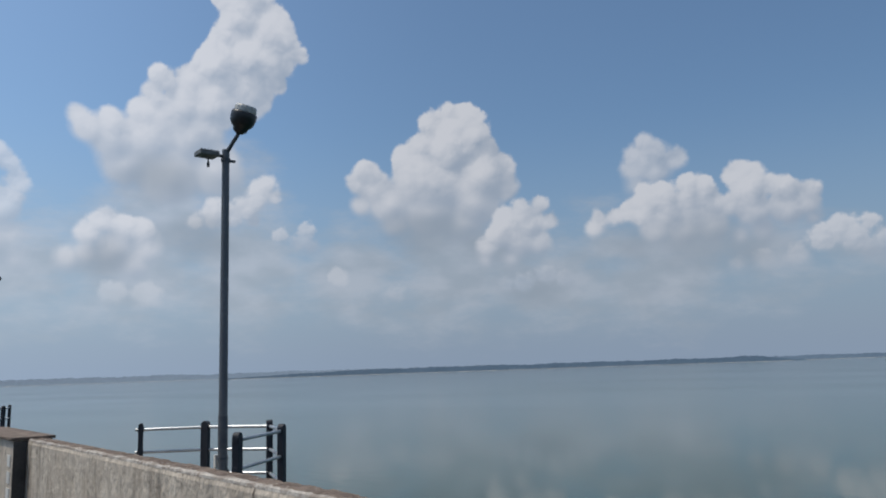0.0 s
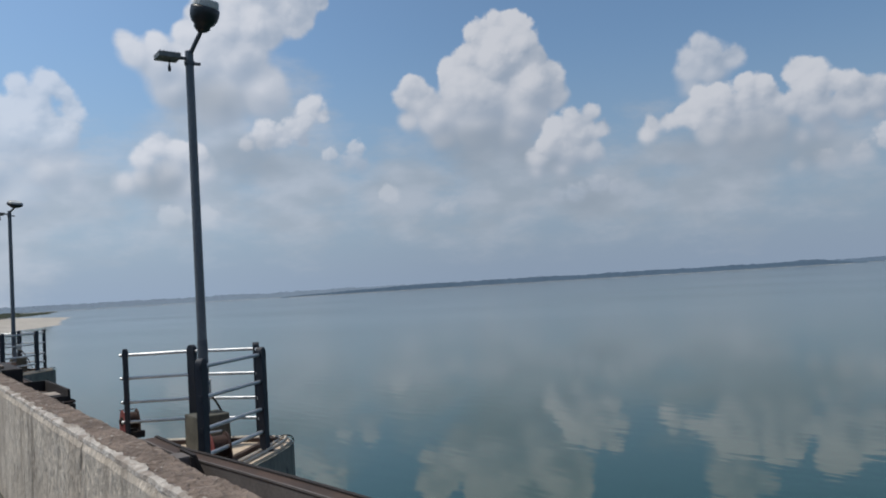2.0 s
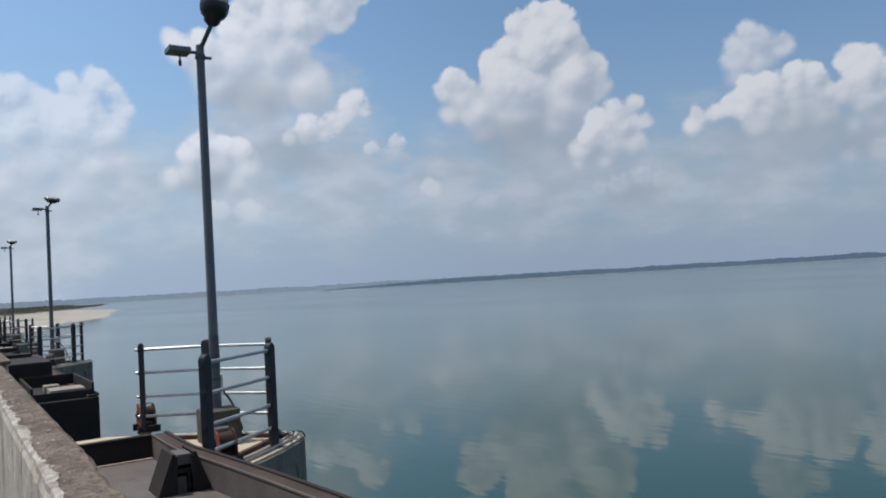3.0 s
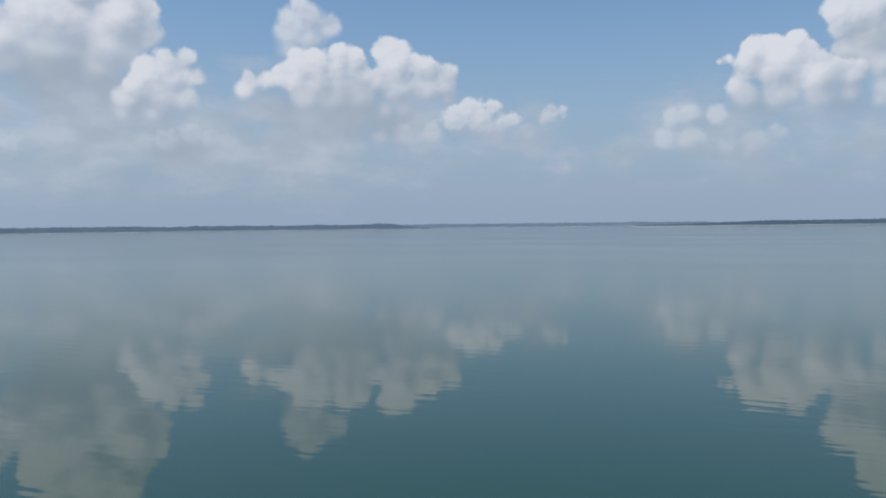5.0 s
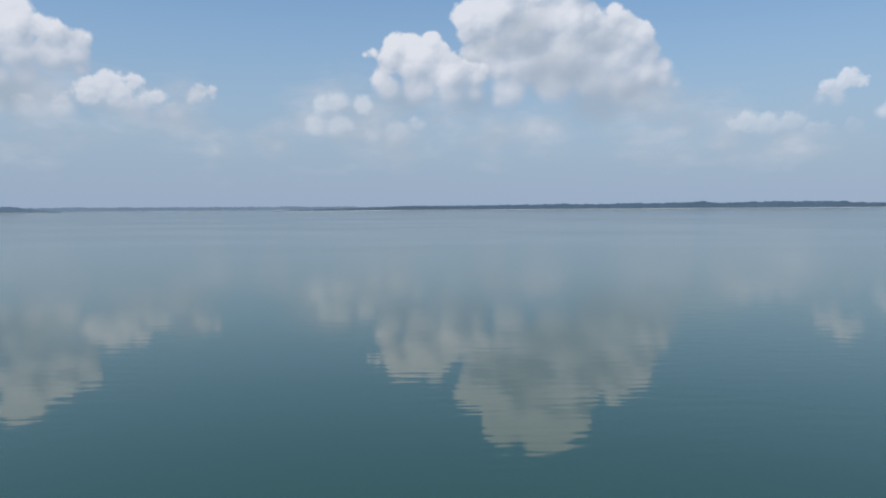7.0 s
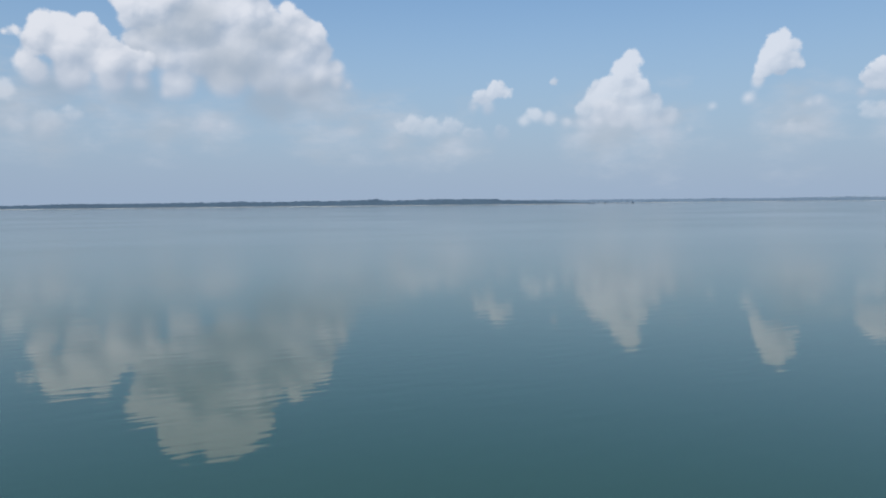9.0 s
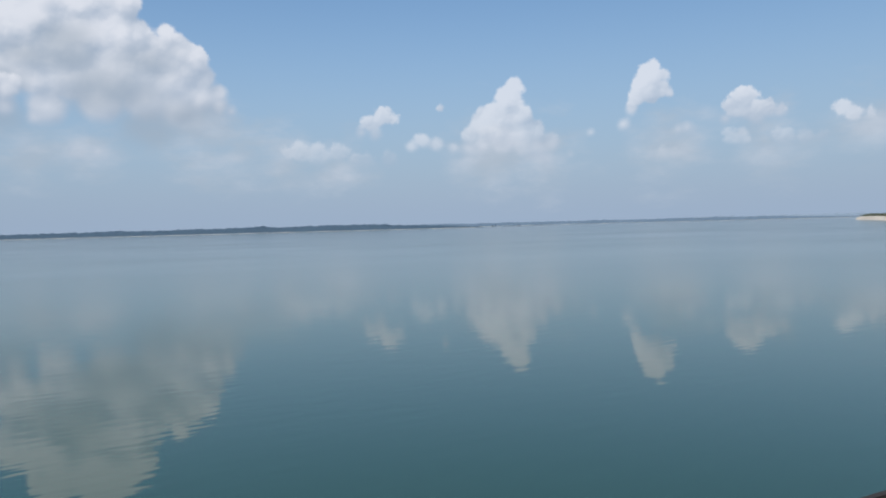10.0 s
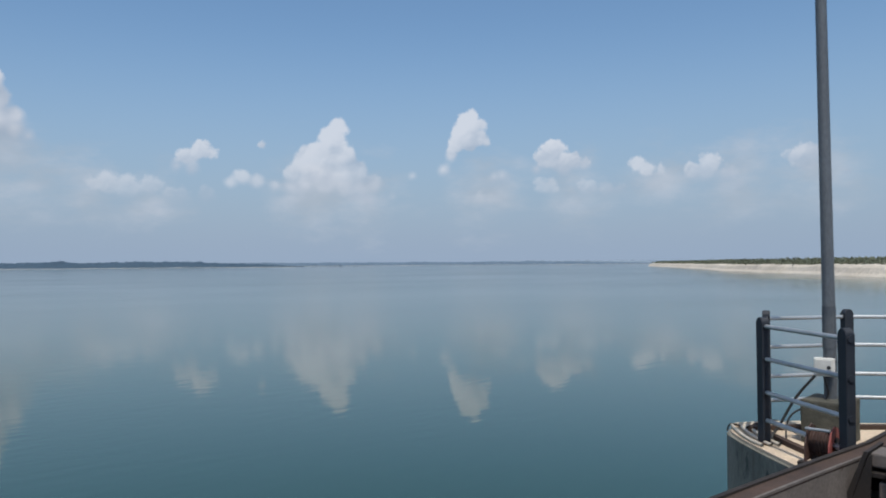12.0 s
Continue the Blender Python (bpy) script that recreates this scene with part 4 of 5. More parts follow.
def make_junction_box():
    jb = base("junction_box")
    bm = bmesh.new()
    box(bm, -0.125, -0.068, -0.075, 0.115, -0.59, -0.41, 0.012)
    part("case", bm, M_WHITE, jb)
    bm = bmesh.new()
    box(bm, -0.133, -0.126, -0.060, 0.100, -0.572, -0.428, 0.003)
    part("lid", bm, M_WHITE, jb)
    bm = bmesh.new()
    tube(bm, (-0.146, -0.035, -0.50), (-0.133, -0.035, -0.50), 0.018, sides=8)
    part("knob", bm, M_LAMP, jb, "black knob")
    bm = bmesh.new()
    tube(bm, (0, 0, -0.47), (0, 0, -0.44), 0.070, sides=16)
    part("strap", bm, M_SLEEVE, jb)
    wire("cable", [(-0.12, 0.10, -0.59), (-0.20, 0.25, -0.80), (-0.30, 0.38, -1.08), (-0.42, 0.42, DECK + 0.02), (-0.50, 0.30, DECK + 0.012)], 0.014, M_CABLE, jb, "black cable")
    wire("cable", [(-0.11, 0.02, -0.60), (-0.10, 0.0, -0.80), (-0.24, 0.30, -1.0), (-0.36, 0.30, DECK + 0.012), (-0.62, 0.10, DECK + 0.012)], 0.010, M_CABLE, jb)
    tagged(jb, "white plastic junction box strapped to the lamp pole", "junction box", group="junction boxes")
    return jb


def make_winch():
    """A hand winch: steel bed, drum between two cheeks, gear cover and crank stub."""
    w = base("hand_winch")
    for y in (-0.24, 0.16):
        bm = bmesh.new()
        box(bm, -0.30, 0.30, y, y + 0.08, 0.0, 0.10, 0.006)
        part("bed_beam", bm, M_DARK, w)
    for x, mat, lab in ((-0.20, M_RED, "faded red cheek plate"), (0.18, M_DRUM, "dark rusty cheek plate")):
        bm = bmesh.new()
        out = [(-0.22, 0.10), (0.22, 0.10), (0.20, 0.26), (0.12, 0.38), (0.0, 0.42), (-0.12, 0.38), (-0.20, 0.26)]
        f0 = [bm.verts.new((x, cy, cz)) for cy, cz in out]
        f1 = [bm.verts.new((x + 0.025, cy, cz)) for cy, cz in out]
        for j in range(len(out)):
            bm.faces.new((f0[j], f1[j], f1[(j + 1) % len(out)], f0[(j + 1) % len(out)]))
        bm.faces.new(f0)
        bm.faces.new(f1[::-1])
        bmesh.ops.recalc_face_normals(bm, faces=bm.faces)
        part("cheek", bm, mat, w, lab)
    bm = bmesh.new()
    across = Vector((1, 0, 0)).to_track_quat("Z", "Y")
    ridges = [(-0.172 + 0.35 * k / 28, 0.128 if k % 4 in (1, 2) else 0.112) for k in range(29)]
    lathe(bm, [((x, 0, 0.25), r, r, across) for x, r in ridges])
    part("drum", bm, M_DRUM, w, "dark rusty cable drum")
    bm = bmesh.new()
    tube(bm, (-0.28, 0, 0.25), (-0.20, 0, 0.25), 0.03, sides=10)
    tube(bm, (-0.23, 0, 0.25), (-0.205, 0, 0.25), 0.07, sides=12)
    part("shaft_hub", bm, M_DARK, w)
    bm = bmesh.new()
    tube(bm, (-0.20, 0.17, 0.40), (0.20, 0.17, 0.40), 0.014, sides=8)
    part("tie_bar", bm, M_RAIL, w)
    for child in w.children:
        child.data.transform(Matrix.Diagonal((0.50, 0.82, 0.92, 1)))
    tagged(w, "rusty hand winch with faded red side plate on the pier", "winch", group="gate winches")
    return w


def frame_bracket():
    """A trestle of steel plate: two raking legs, a cap, a back plate and a bearing block between them."""
    b_ = base("bearing_trestle")
    for side in (-1, 1):
        bm = bmesh.new()
        foot, head, t = 0.25, 0.11, 0.03
        out = [(foot, 0.0), (foot - t * 1.6, 0.0), (head - t, 0.30), (head, 0.30)]
        f0 = [bm.verts.new((-0.17, side * cy, cz)) for cy, cz in out]
        f1 = [bm.verts.new((0.17, side * cy, cz)) for cy, cz in out]
        for j in range(4):
            bm.faces.new((f0[j], f1[j], f1[(j + 1) % 4], f0[(j + 1) % 4]))
        bm.faces.new(f0)
        bm.faces.new(f1[::-1])
        bmesh.ops.recalc_face_normals(bm, faces=bm.faces)
        part("raking_leg", bm, M_DARK, b_)
        out = [(foot - 0.05, 0.0), (foot - 0.17, 0.0), (head - 0.05, 0.28), (head - 0.03, 0.28)]
        for x in (-0.165, 0.145):
            bm = bmesh.new()
            f0 = [bm.verts.new((x, side * cy, cz)) for cy, cz in out]
            f1 = [bm.verts.new((x + 0.02, side * cy, cz)) for cy, cz in out]
            for j in range(4):
                bm.faces.new((f0[j], f1[j], f1[(j + 1) % 4], f0[(j + 1) % 4]))
            bm.faces.new(f0)
            bm.faces.new(f1[::-1])
            bmesh.ops.recalc_face_normals(bm, faces=bm.faces)
            part("gusset", bm, M_DARK, b_)
    bm = bmesh.new()
    box(bm, -0.11, 0.11, -0.085, 0.085, 0.20, 0.285, 0.012)
    part("bearing_block", bm, M_PLATE, b_, "dusty bearing block")
    bm = bmesh.new()
    box(bm, -0.13, 0.13, -0.14, 0.14, 0.145, 0.175, 0.004)
    part("cross_bar", bm, M_DARK, b_)
    bm = bmesh.new()
    box(bm, 0.10, 0.14, 0.035, 0.055, 0.0, 0.144)
    part("strut", bm, M_DARK, b_)
    bm = bmesh.new()
    box(bm, -0.12, 0.12, -0.06, 0.03, 0.0, 0.12, 0.01)
    part("packing_block", bm, M_PLATE, b_, "dusty packing block")
    for child in b_.children:
        child.data.transform(Matrix.Diagonal((1.25, 1.0, 1.25, 1)))
    tagged(b_, "dark rusted steel trestle with raking legs", "trestle", group="bearing trestles")
    return b_


GIRDER = -0.96         # top of the gate girders
FLOOR = DECK + 0.014   # steel floor between the parapet and the girder


def make_girder(u0, u1, bulge):
    """The gate girder of one bay: top flange, web, floor plate and stiffeners; bulge metres further upstream in mid-bay."""
    def bow(u):
        return 2.18 + bulge * max(0.0, 1 - (u / 7.6) ** 2)

    g_ = base("gate_girder")
    n = int((u1 - u0) / 0.4)
    us = [u0 + (u1 - u0) * k / n for k in range(n + 1)]

    def strip(profile):
        bm = bmesh.new()
        rings = [[bm.verts.new((u, bow(u) + dy, z)) for dy, z in profile(u)] for u in us]
        m = len(rings[0])
        for a_, b_ in zip(rings, rings[1:]):
            for j in range(m):
                bm.faces.new((a_[j], b_[j], b_[(j + 1) % m], a_[(j + 1) % m]))
        bm.faces.new(rings[0])
        bm.faces.new(rings[-1][::-1])
        bmesh.ops.recalc_face_normals(bm, faces=bm.faces)
        return bm

    part("top_flange", strip(lambda u: ((-0.185, GIRDER - 0.025), (0.0, GIRDER - 0.025), (0.0, GIRDER), (-0.185, GIRDER))), M_RUST, g_, "rusty brown top flange")
    # paler strip along the worn edge puts its catch of light into colour
    part("worn_lit_edge", strip(lambda u: ((-0.190, GIRDER - 0.012), (-0.1855, GIRDER - 0.012), (-0.172, GIRDER + 0.006), (-0.190, GIRDER + 0.006))), M_PLATE, g_, "worn inner edge with its light painted paler")
    part("edge_bar", strip(lambda u: ((-0.045, GIRDER + 0.001), (-0.005, GIRDER + 0.001), (-0.005, GIRDER + 0.018), (-0.045, GIRDER + 0.018))), M_DARK, g_)
    part("web", strip(lambda u: ((-0.184, DECK + 0.001), (-0.164, DECK + 0.001), (-0.164, GIRDER - 0.026), (-0.184, GIRDER - 0.026))), M_PLATE, g_)
    part("floor_plate", strip(lambda u: ((0.53 - bow(u), DECK + 0.003), (-0.186, DECK + 0.003), (-0.186, FLOOR), (0.53 - bow(u), FLOOR))), M_PLATE, g_, "dusty grey steel floor plate")
    part("gate_skin", strip(lambda u: ((-0.115, WATER - 1.5), (-0.085, WATER - 1.5), (-0.085, DECK - 0.001), (-0.115, DECK - 0.001))), M_DARK, g_, "dark steel gate skin") if u1 - u0 < 17 else None
    tagged(g_, "rusty steel gate girder with dusty floor plate between piers", "gate girder", group="gate girders")
    return g_


def cross_frame():
    """The dark plate girder that runs from the parapet out across a pier."""
    c = base("cross_girder")
    bm = bmesh.new()
    box(bm, -0.015, 0.015, 0.53, 2.16, FLOOR, GIRDER - 0.03)
    part("web", bm, M_DARK, c)
    bm = bmesh.new()
    box(bm, -0.05, 0.05, 0.53, 2.00, GIRDER - 0.029, GIRDER - 0.003, 0.004)
    part("flange", bm, M_DARK, c)
    tagged(c, "dark rusted cross girder on the pier", "girder", group="cross girders")
    return c


def hoist_trough():
    """An open-topped steel trough on a dark pedestal, with the gear covers of the gate hoist behind it."""
    h = base("hoist_trough")
    bm = bmesh.new()
    box(bm, 1.3, 3.9, 1.1, 2.17, DECK - 0.75, GIRDER - 0.04, 0.01)
    part("pedestal", bm, M_DARK, h)
    z0, z1 = GIRDER - 0.038, GIRDER + 0.20
    bm = bmesh.new()
    box(bm, 1.35, 3.75, 1.15, 1.19, z0, z1)
    box(bm, 1.35, 3.75, 2.08, 2.12, z0, z1)
    box(bm, 1.35, 1.39, 1.192, 2.078, z0, z1)
    part("trough", bm, M_DARK, h)
    bm = bmesh.new()
    box(bm, 3.70, 3.75, 1.192, 2.078, z0, z0 + 0.13)
    box(bm, 1.40, 3.69, 1.192, 2.078, z0, z0 + 0.03)
    part("lining", bm, M_DARK, h)
    for x, wide in ((3.35, 0.30), (2.55, 0.16)):
        bm = bmesh.new()
        box(bm, x - wide, x + wide, 1.45, 2.0 if wide > 0.2 else 1.7, z0 + 0.031, z0 + 0.16, 0.012)
        part("packing", bm, M_PALE, h, "pale dusty packing block")
    for name, x0, x1, y0, y1, top in (("gear_cover", -1.6, 1.1, 0.6, 1.75, -0.50), ("motor_cover", -4.6, -1.9, 0.6, 1.6, -0.62), ("brake_cover", -7.2, -5.0, 0.7, 1.5, -0.72)):
        bm = bmesh.new()
        box(bm, x0, x1, y0, y1, FLOOR, top, 0.03)
        box(bm, x0 + 0.3, x0 + 0.7, y0 + 0.2, y1 - 0.2, top - 0.01, top + 0.08, 0.02)
        part(name, bm, M_DARK, h)
    tagged(h, "dark steel hoist trough holding pale dusty blocks", "hoist trough", group="hoist troughs")
    return h


lamp_far = make_lamp(0.5, 1.25)        # the lanterns farther along lie flat
pier0, rail0, lamp0, plinth0, jbox0 = make_pier(), make_railing(1), make_lamp(), make_plinth(), make_junction_box()
winch0, trestle0, cross0, trough0 = make_winch(), frame_bracket(), cross_frame(), hoist_trough()
girder_own = make_girder(-8.72, 8.72, 0.55)      # the bay in which the camera stands
girder0 = make_girder(-8.72, 3.85, 0.0)            # the others, drawn back to the hoist


def make_hose(inset, lift, reach=9.0):
    """A pale hose lying along the rim of a pier's nose; short ones paint light stripes."""
    pts = [(x, y, DECK + lift) for x, y in nose(inset, 2.34) if abs(x) < reach][2 if reach > 2 else 0:-1]
    pts = [(x + 0.03 * noise.noise(Vector((x * 3, y * 3, inset))), y + 0.03 * noise.noise(Vector((y * 3, x * 3, inset))), z) for x, y, z in pts]
    ob = wire("rim_hose_stripe", pts, 0.018, M_HOSE_STRIPE)
    return tagged(ob, "pale dusty hose and painted light stripe along the pier rim", "hose", group="rim hoses")


hoses = (make_hose(0.10, 0.019), make_hose(0.17, 0.019))
# pale strips at the tip stand for the lit bands between rail shadows
light_stripes = (make_hose(0.06, 0.019, 1.25), make_hose(0.13, 0.019, 1.15), make_hose(0.20, 0.019, 1.0))


def make_bar():
    """A bent steel bar hooked over the tip of a pier."""
    ob = wire("mooring_loop", [(-0.05, 3.70, DECK), (-0.04, 3.73, DECK + 0.03), (-0.02, 3.80, DECK + 0.035), (0.0, 3.86, DECK + 0.015), (0.01, 3.89, DECK - 0.05)], 0.009, M_DARK)
    return tagged(ob, "dark bent steel mooring loop on the pier tip", "mooring loop", group="mooring loops")


loop0 = make_bar()


def place(ob, first, m):
    if first:
        ob.matrix_basis = m
        return ob
    return copy_thing(ob, m)


FIRST, LAST = -9, 3
for k in range(FIRST, LAST + 1):
    px = PIER_X + k * BAY
    first = k == FIRST
    pole_x, pole_y = (px, 2.826) if k > 0 else (px - 0.38, 2.88)
    place(pier0, first, pose(px, 0, 0))
    for h_ in hoses if k < 1 else light_stripes:
        place(h_, k in (FIRST, 1), pose(px, 0, 0))
    place(loop0, first, pose(px, 0, 0))
    place(plinth0, first, pose(pole_x if k > 0 else pole_x + 0.06, pole_y, 0))
    lean = -0.5 if k > 0 else 0.0
    if k < 0:
        place(lamp_far, first, pose(px - 0.1, 2.75, -0.1, 0, 0, (0, 7, -9, 4)[k % 4]))
    else:
        place(lamp0, k == 0, pose(pole_x, pole_y, 0, lean, 0, 0 if k == 0 else 7))
    place(jbox0, first, pose(pole_x, pole_y, 0))
    side = -1 if k > 0 else 1
    place(winch0, first, pose(px + (1.2 if k > 0 else 0.95) * side, 2.52 if k > 0 else 2.56, DECK, 0, 0, 90))
    copy_thing(winch0, pose(px - 2.05 * side, 2.36, DECK, 0, 0, 90))
    place(trestle0, first, pose(px + 1.78 * side, 1.88, FLOOR))
    place(cross0, first, pose(px - 0.02 * side, 0, 0))
    if k == 0:
        girder_own.matrix_basis = pose(px + BAY / 2, 0, 0)
    elif k != 1:
        place(girder0, first, pose(px + BAY / 2, 0, 0))
    if k < 0:
        place(trough0, first, pose(px + BAY / 2, 0, 0))
rail_m = make_railing(-1)
for k in range(FIRST, LAST + 1):
    px = PIER_X + k * BAY
    if k < 1:
        place(rail0, k == FIRST, pose(px, 0, 0))
    else:
        place(rail_m, k == 1, pose(px, 0, 0))


# ---------------------------------------------------------------- banks and far shore
def bank(name, shore, inland, profile, label, sand):
    """Ground rising from a shoreline; profile: (metres inland, metres above the water)."""
    bm = bmesh.new()
    line = []
    for (x0, y0), (x1, y1) in zip(shore, shore[1:]):
        n = max(2, int(math.hypot(x1 - x0, y1 - y0) / 3.0))
        line += [(x0 + (x1 - x0) * j / n, y0 + (y1 - y0) * j / n) for j in range(n)]
    line.append(shore[-1])
    ix, iy = inland
    rings = []
    for x, y in line:
        v = Vector((x * 0.02, y * 0.02, 2))
        wob = noise.noise(v) * 5 + noise.noise(v * 5) * 1.6 + noise.noise(v * 17) * 0.6
        tall = 1.0 + 0.22 * noise.noise(v * 2.3) + 0.10 * noise.noise(v * 11)
        rings.append([bm.verts.new((x + ix * (d + wob), y + iy * (d + wob), WATER + h * (tall if 0 < h else 1))) for d, h in profile])
    for a_, b_ in zip(rings, rings[1:]):
        for j in range(len(profile) - 1):
            f = bm.faces.new((a_[j], b_[j], b_[j + 1], a_[j + 1]))
            f.material_index = 1 if profile[j][0] >= 20 else 0
    bmesh.ops.recalc_face_normals(bm, faces=bm.faces)
    ob = link_mesh(name, bm, (sand, M_TURF))
    tagged(ob, label, "river bank", kind="structure")
    return ob


EAST = ((896, 492), (805, 428), (588, 288), (382, 162), (290, 90), (256, 64), (211, 19), (192, -51), (185, -256))
WEST = ((-455, 80), (-424, 71), (-330, 55), (-240, 35), (-170, 14), (-140, 0), (-132, -30), (-130, -200))
bank("bank_east", EAST, (0.55, -0.83), ((-4, -1.5), (0, 0.0), (1.5, 0.9), (3.0, 2.6), (4.5, 3.3), (12, 3.5), (25, 3.6), (60, 3.9), (400, 4.2)),
     "pale eroded sand bank topped with scrub", M_SAND)
bank("bank_west", WEST, (-0.35, -0.94), ((-6, -1.0), (0, 0.0), (6, 0.5), (18, 1.1), (34, 1.7), (40, 2.0), (60, 2.3), (300, 3.0)),
     "pale sand spit with dark scrub behind", M_SPIT)


def scrub(name, shore, inland, near, far, count, low, high, seed, label):
    """Bushes as many small leafy clumps, scattered behind a shoreline."""
    rnd = random.Random(seed)
    verts, faces = [], []
    segs = [(a_, b_, math.hypot(b_[0] - a_[0], b_[1] - a_[1])) for a_, b_ in zip(shore, shore[1:])]
    total = sum(s[2] for s in segs)
    for _ in range(count):
        t = rnd.random() * total
        for a_, b_, ln in segs:
            if t <= ln:
                break
            t -= ln
        f = t / ln
        d = near + (far - near) * rnd.random() ** 1.6
        x = a_[0] + (b_[0] - a_[0]) * f + inland[0] * d
        y = a_[1] + (b_[1] - a_[1]) * f + inland[1] * d
        h = low + (high - low) * rnd.random() ** 2
        z = WATER + 3.2
        for _ in range(14):
            cx, cy = x + rnd.gauss(0, h * 1.1), y + rnd.gauss(0, h * 1.1)
            cz = z + h * rnd.random() ** 0.8
            r = h * rnd.uniform(0.16, 0.34)
            i = len(verts)
            q = [Vector((rnd.gauss(0, 1), rnd.gauss(0, 1), rnd.gauss(0, 0.8))).normalized() * r for _ in range(4)]
            verts += [(cx + v.x, cy + v.y, cz + v.z) for v in q]
            faces += [(i, i + 1, i + 2), (i, i + 2, i + 3), (i, i + 3, i + 1), (i + 1, i + 3, i + 2)]
    me = bpy.data.meshes.new(name)
    me.from_pydata(verts, [], faces)
    me.materials.append(M_SCRUB)
    tagged(new(name, me), label, "scrub", kind="stuff")


scrub("bank_scrub", EAST, (0.55, -0.83), 9, 120, 11000, 0.6, 3.1, 3, "low green scrub on the sand bank")
scrub("spit_scrub", WEST, (-0.35, -0.94), 6, 24, 1600, 0.25, 0.8, 5, "thin dark scrub along the sand spit")
scrub("spit_scrub", WEST, (-0.35, -0.94), 24, 120, 9000, 0.4, 1.3, 4, "low dark scrub behind the sand spit")


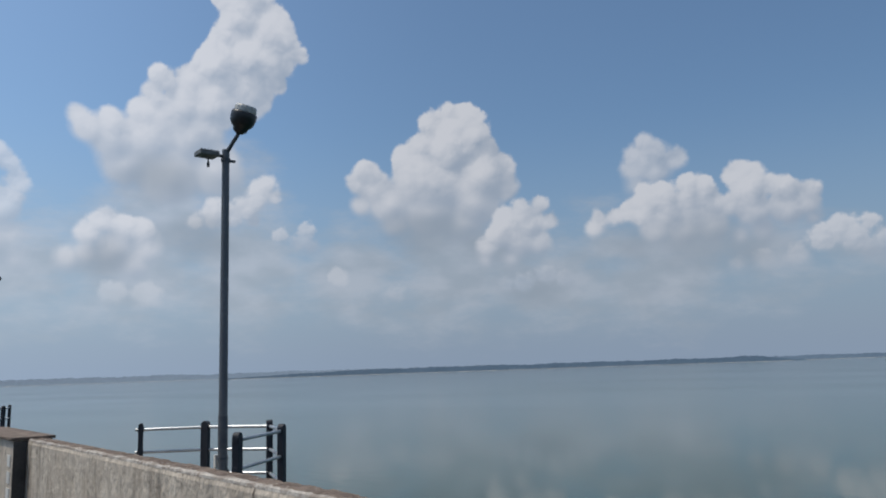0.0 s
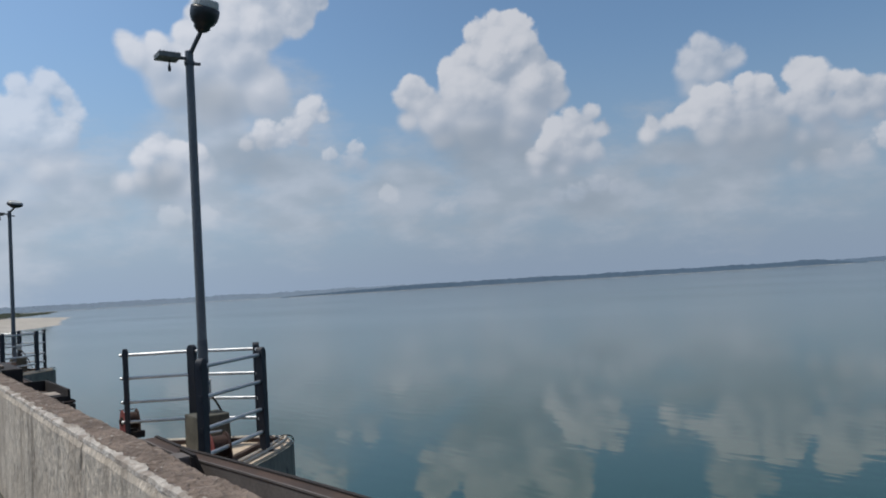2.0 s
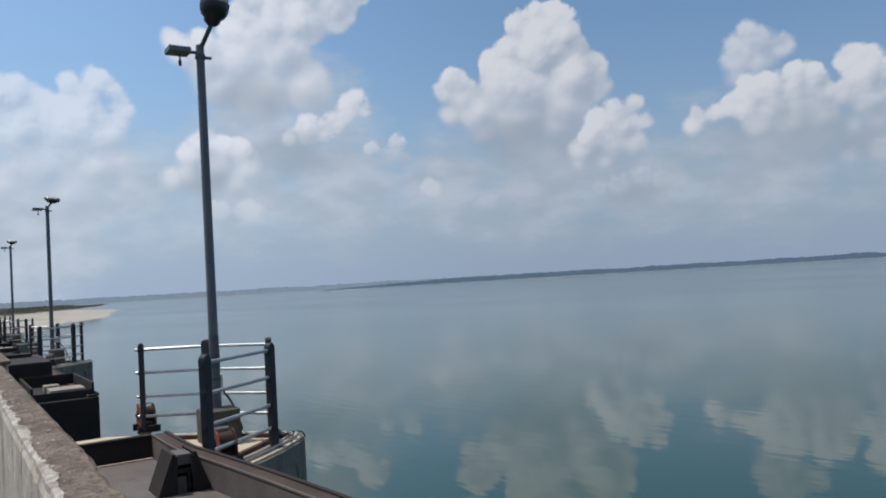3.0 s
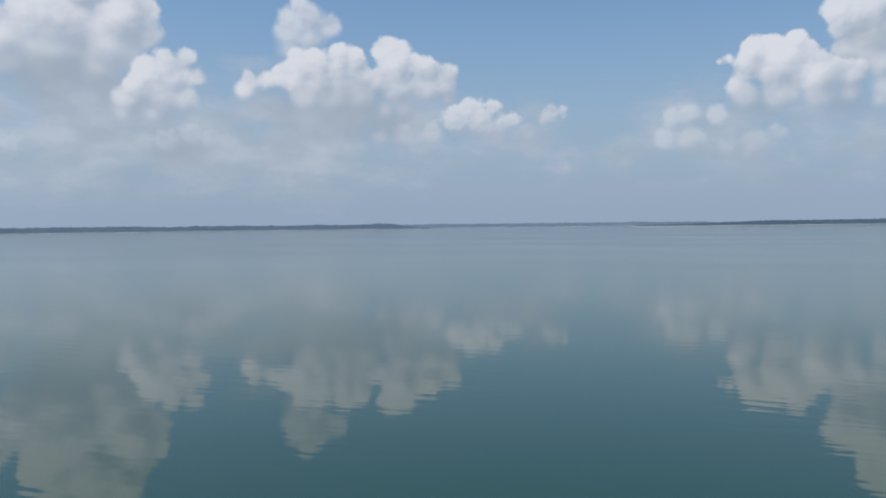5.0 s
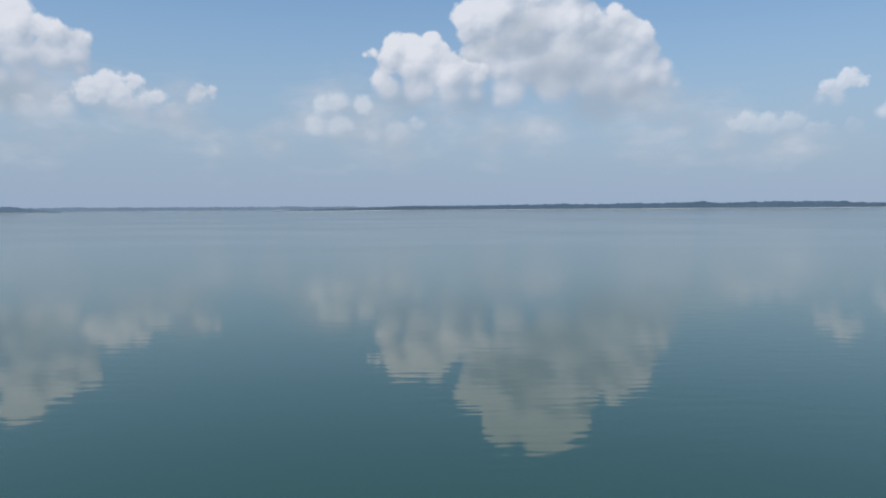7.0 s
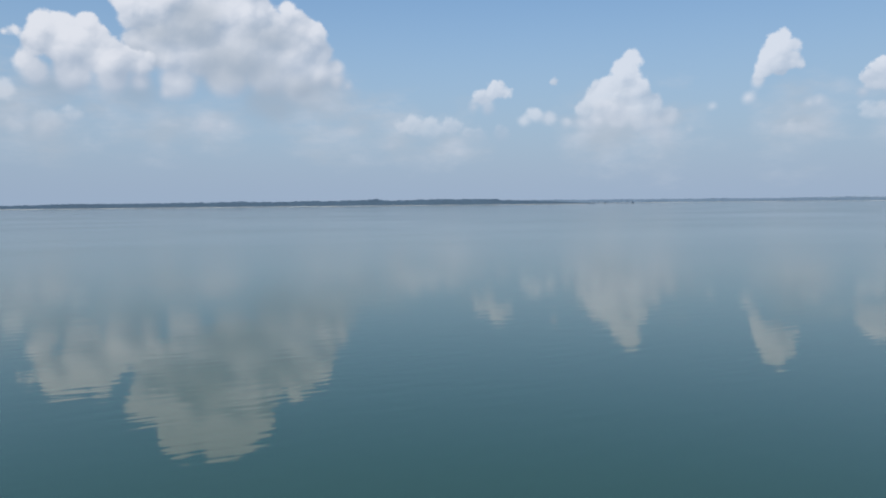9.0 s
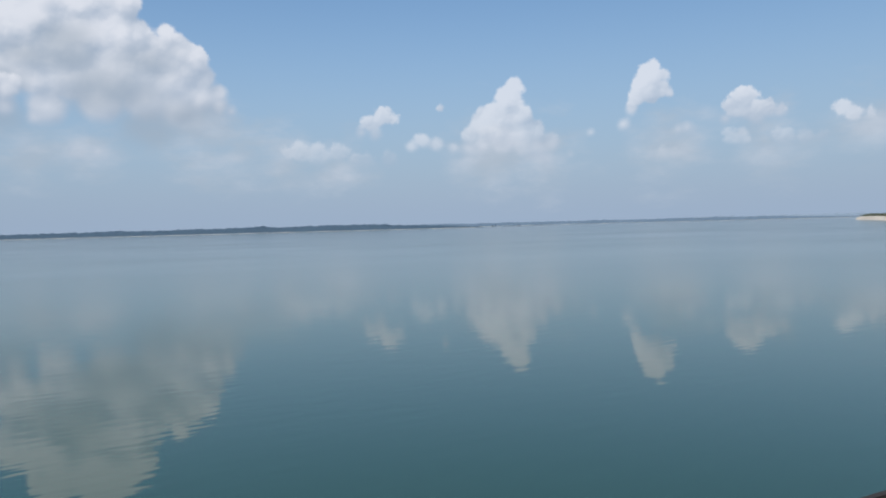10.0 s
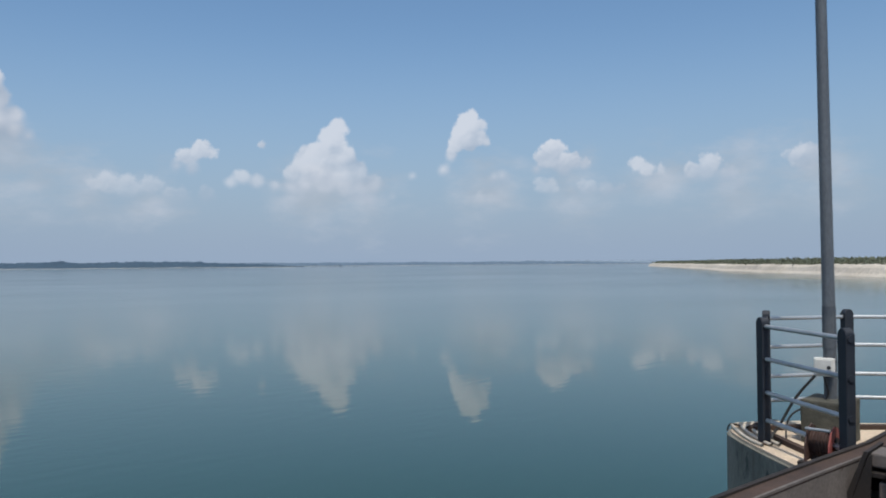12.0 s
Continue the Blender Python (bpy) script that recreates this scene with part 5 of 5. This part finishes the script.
def far_shore():
    """Tree belt on the far bank: columns of crowns with an uneven top, in three staggered rows."""
    rnd = random.Random(8)

    def woods(name, start, end, radius, height, material, label, ends=(11.0, 6.0)):
        """height: metres at the start and at the end of the belt."""
        verts, faces = [], []
        for row in range(3):
            R = radius + 60 * row
            a_ = start
            while a_ > end:
                width = rnd.uniform(6, 17) * radius / 1750
                v = Vector((a_ * 0.35, row * 7.0, 0))
                f_ = (start - a_) / (start - end)
                h = height[0] + (height[1] - height[0]) * f_
                h *= 1 + 0.22 * noise.noise(v) + 0.15 * noise.noise(v * 6) + rnd.uniform(-0.09, 0.09)
                h += (3.0 * math.exp(-((a_ - 28.5) / 1.1) ** 2) + 2.5 * math.exp(-((a_ + 19.8) / 0.45) ** 2)) * (radius < 2000)
                h *= min(1.0, (start - a_) / ends[0] + 0.12, (a_ - end) / ends[1] + 0.12)
                h = max(0.9, h)
                t = radians(a_)
                cx, cy = -math.sin(t) * R, math.cos(t) * R
                tx, ty = math.cos(t), math.sin(t)
                i = len(verts)
                for f, k in ((-0.62, 0.0), (-0.62, 0.62), (-0.34, 0.92), (0.05, 1.0), (0.38, 0.90), (0.62, 0.6), (0.62, 0.0)):
                    for depth in (0, 14):          # crowns lean back from the water, tier above tier
                        s = 1 if depth == 0 else 0.96
                        out = depth + 1.8 * h * k
                        verts.append((cx + tx * f * width - math.sin(t) * out, cy + ty * f * width + math.cos(t) * out, WATER + 0.4 + h * k * s))
                for j in range(6):
                    faces.append((i + 2 * j, i + 2 * j + 2, i + 2 * j + 3, i + 2 * j + 1))
                faces.append(tuple(i + 2 * j for j in range(7)))
                a_ -= width * 0.72 / R * 180 / math.pi
        me = bpy.data.meshes.new(name)
        me.from_pydata(verts, [], faces)
        me.materials.append(material)
        tagged(new(name, me), label, "woods", kind="stuff")

    # each belt's material carries its share of haze in the colour
    woods("far_woods", 66.0, 25.5, 1750, (12.0, 10.5), M_WOODS, "belt of trees on the far bank, blue haze in its colour", (11.0, 3.0))
    woods("near_woods", 10.8, -35.8, 1500, (7.0, 12.5), M_NEARWOODS, "dark belt of trees on a wooded point, tinted with haze blue", (10.0, 9.0))
    woods("middle_woods", 31.0, 3.0, 2100, (11.0, 9.5), M_MIDWOODS, "belt of trees beyond the bay, paled with painted haze", (3.0, 3.0))
    woods("middle_woods", -28.0, -64.0, 2250, (10.5, 8.5), M_MIDWOODS, "belt of trees beyond the wooded point, paled with painted haze", (3.0, 9.0))
    woods("farthest_hazed_woods", 97.0, 40.0, 2500, (19.0, 15.0), M_FARWOODS, "farthest belt of trees, haze painted into its pale blue")
    woods("farthest_hazed_woods", -42.0, -100.0, 2600, (12.0, 12.0), M_FARWOODS, "farthest belt of trees, haze painted into its pale blue")
    # strand below the trees
    bm = bmesh.new()
    rings = []
    for k in range(391):
        a_ = 96 - k * 0.5
        t = radians(a_)
        w = max(0.0, noise.noise(Vector((a_ * 0.09, 3, 0))) + 0.1) * 60
        R = 1485 if -35.8 < a_ < 10.8 else 1735 if 25.5 < a_ < 66 else 2085 if 0 < a_ < 26 else 2235 if -64 < a_ < 0 else 2480
        rings.append([bm.verts.new((-math.sin(t) * r, math.cos(t) * r, z)) for r, z in
                      ((R - w, WATER - 0.3), (R + 3 - w * 0.7, WATER + 0.4), (R + 17, WATER + 0.6), (R + 400, WATER + 1.5))])
    for p, q in zip(rings, rings[1:]):
        for j in range(3):
            bm.faces.new((p[j], p[j + 1], q[j + 1], q[j]))
    bmesh.ops.recalc_face_normals(bm, faces=bm.faces)
    tagged(link_mesh("far_bank", bm, M_FARSAND), "thin pale strand below the far woods", "river bank", kind="structure")


far_shore()


def drowned_trees():
    """Bare trunks that stand in the shallows off the far bank."""
    rnd = random.Random(21)
    verts, faces = [], []
    for _ in range(26):
        t = radians(rnd.uniform(-40.5, -35.8))
        R = rnd.uniform(1500, 1750)
        x, y, h, r = -math.sin(t) * R, math.cos(t) * R, rnd.uniform(2.0, 6.5), rnd.uniform(0.4, 0.9)
        i = len(verts)
        lean = rnd.uniform(-0.8, 0.8)
        for z, s_ in ((-0.5, 1.0), (h * 0.6, 0.7), (h, 0.25)):
            verts += [(x + lean * z / h + r * s_ * math.cos(k * 2.094), y + r * s_ * math.sin(k * 2.094), WATER + z) for k in range(3)]
        for lo in (0, 3):
            faces += [(i + lo + k, i + lo + (k + 1) % 3, i + lo + 3 + (k + 1) % 3, i + lo + 3 + k) for k in range(3)]
        for _ in range(3):                      # stubs of boughs
            j = len(verts)
            z = h * rnd.uniform(0.4, 0.9)
            d = rnd.uniform(-2.2, 2.2)
            verts += [(x, y, WATER + z), (x, y, WATER + z + 0.4), (x + d * math.cos(t), y + d * math.sin(t), WATER + z + abs(d) * 0.7)]
            faces.append((j, j + 1, j + 2))
    me = bpy.data.meshes.new("drowned_trees")
    me.from_pydata(verts, [], faces)
    # same haze-tinted colour as the far belt
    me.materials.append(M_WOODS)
    tagged(new("drowned_trees", me), "bare dead trunks standing in the shallows", "dead trees", kind="stuff")


drowned_trees()
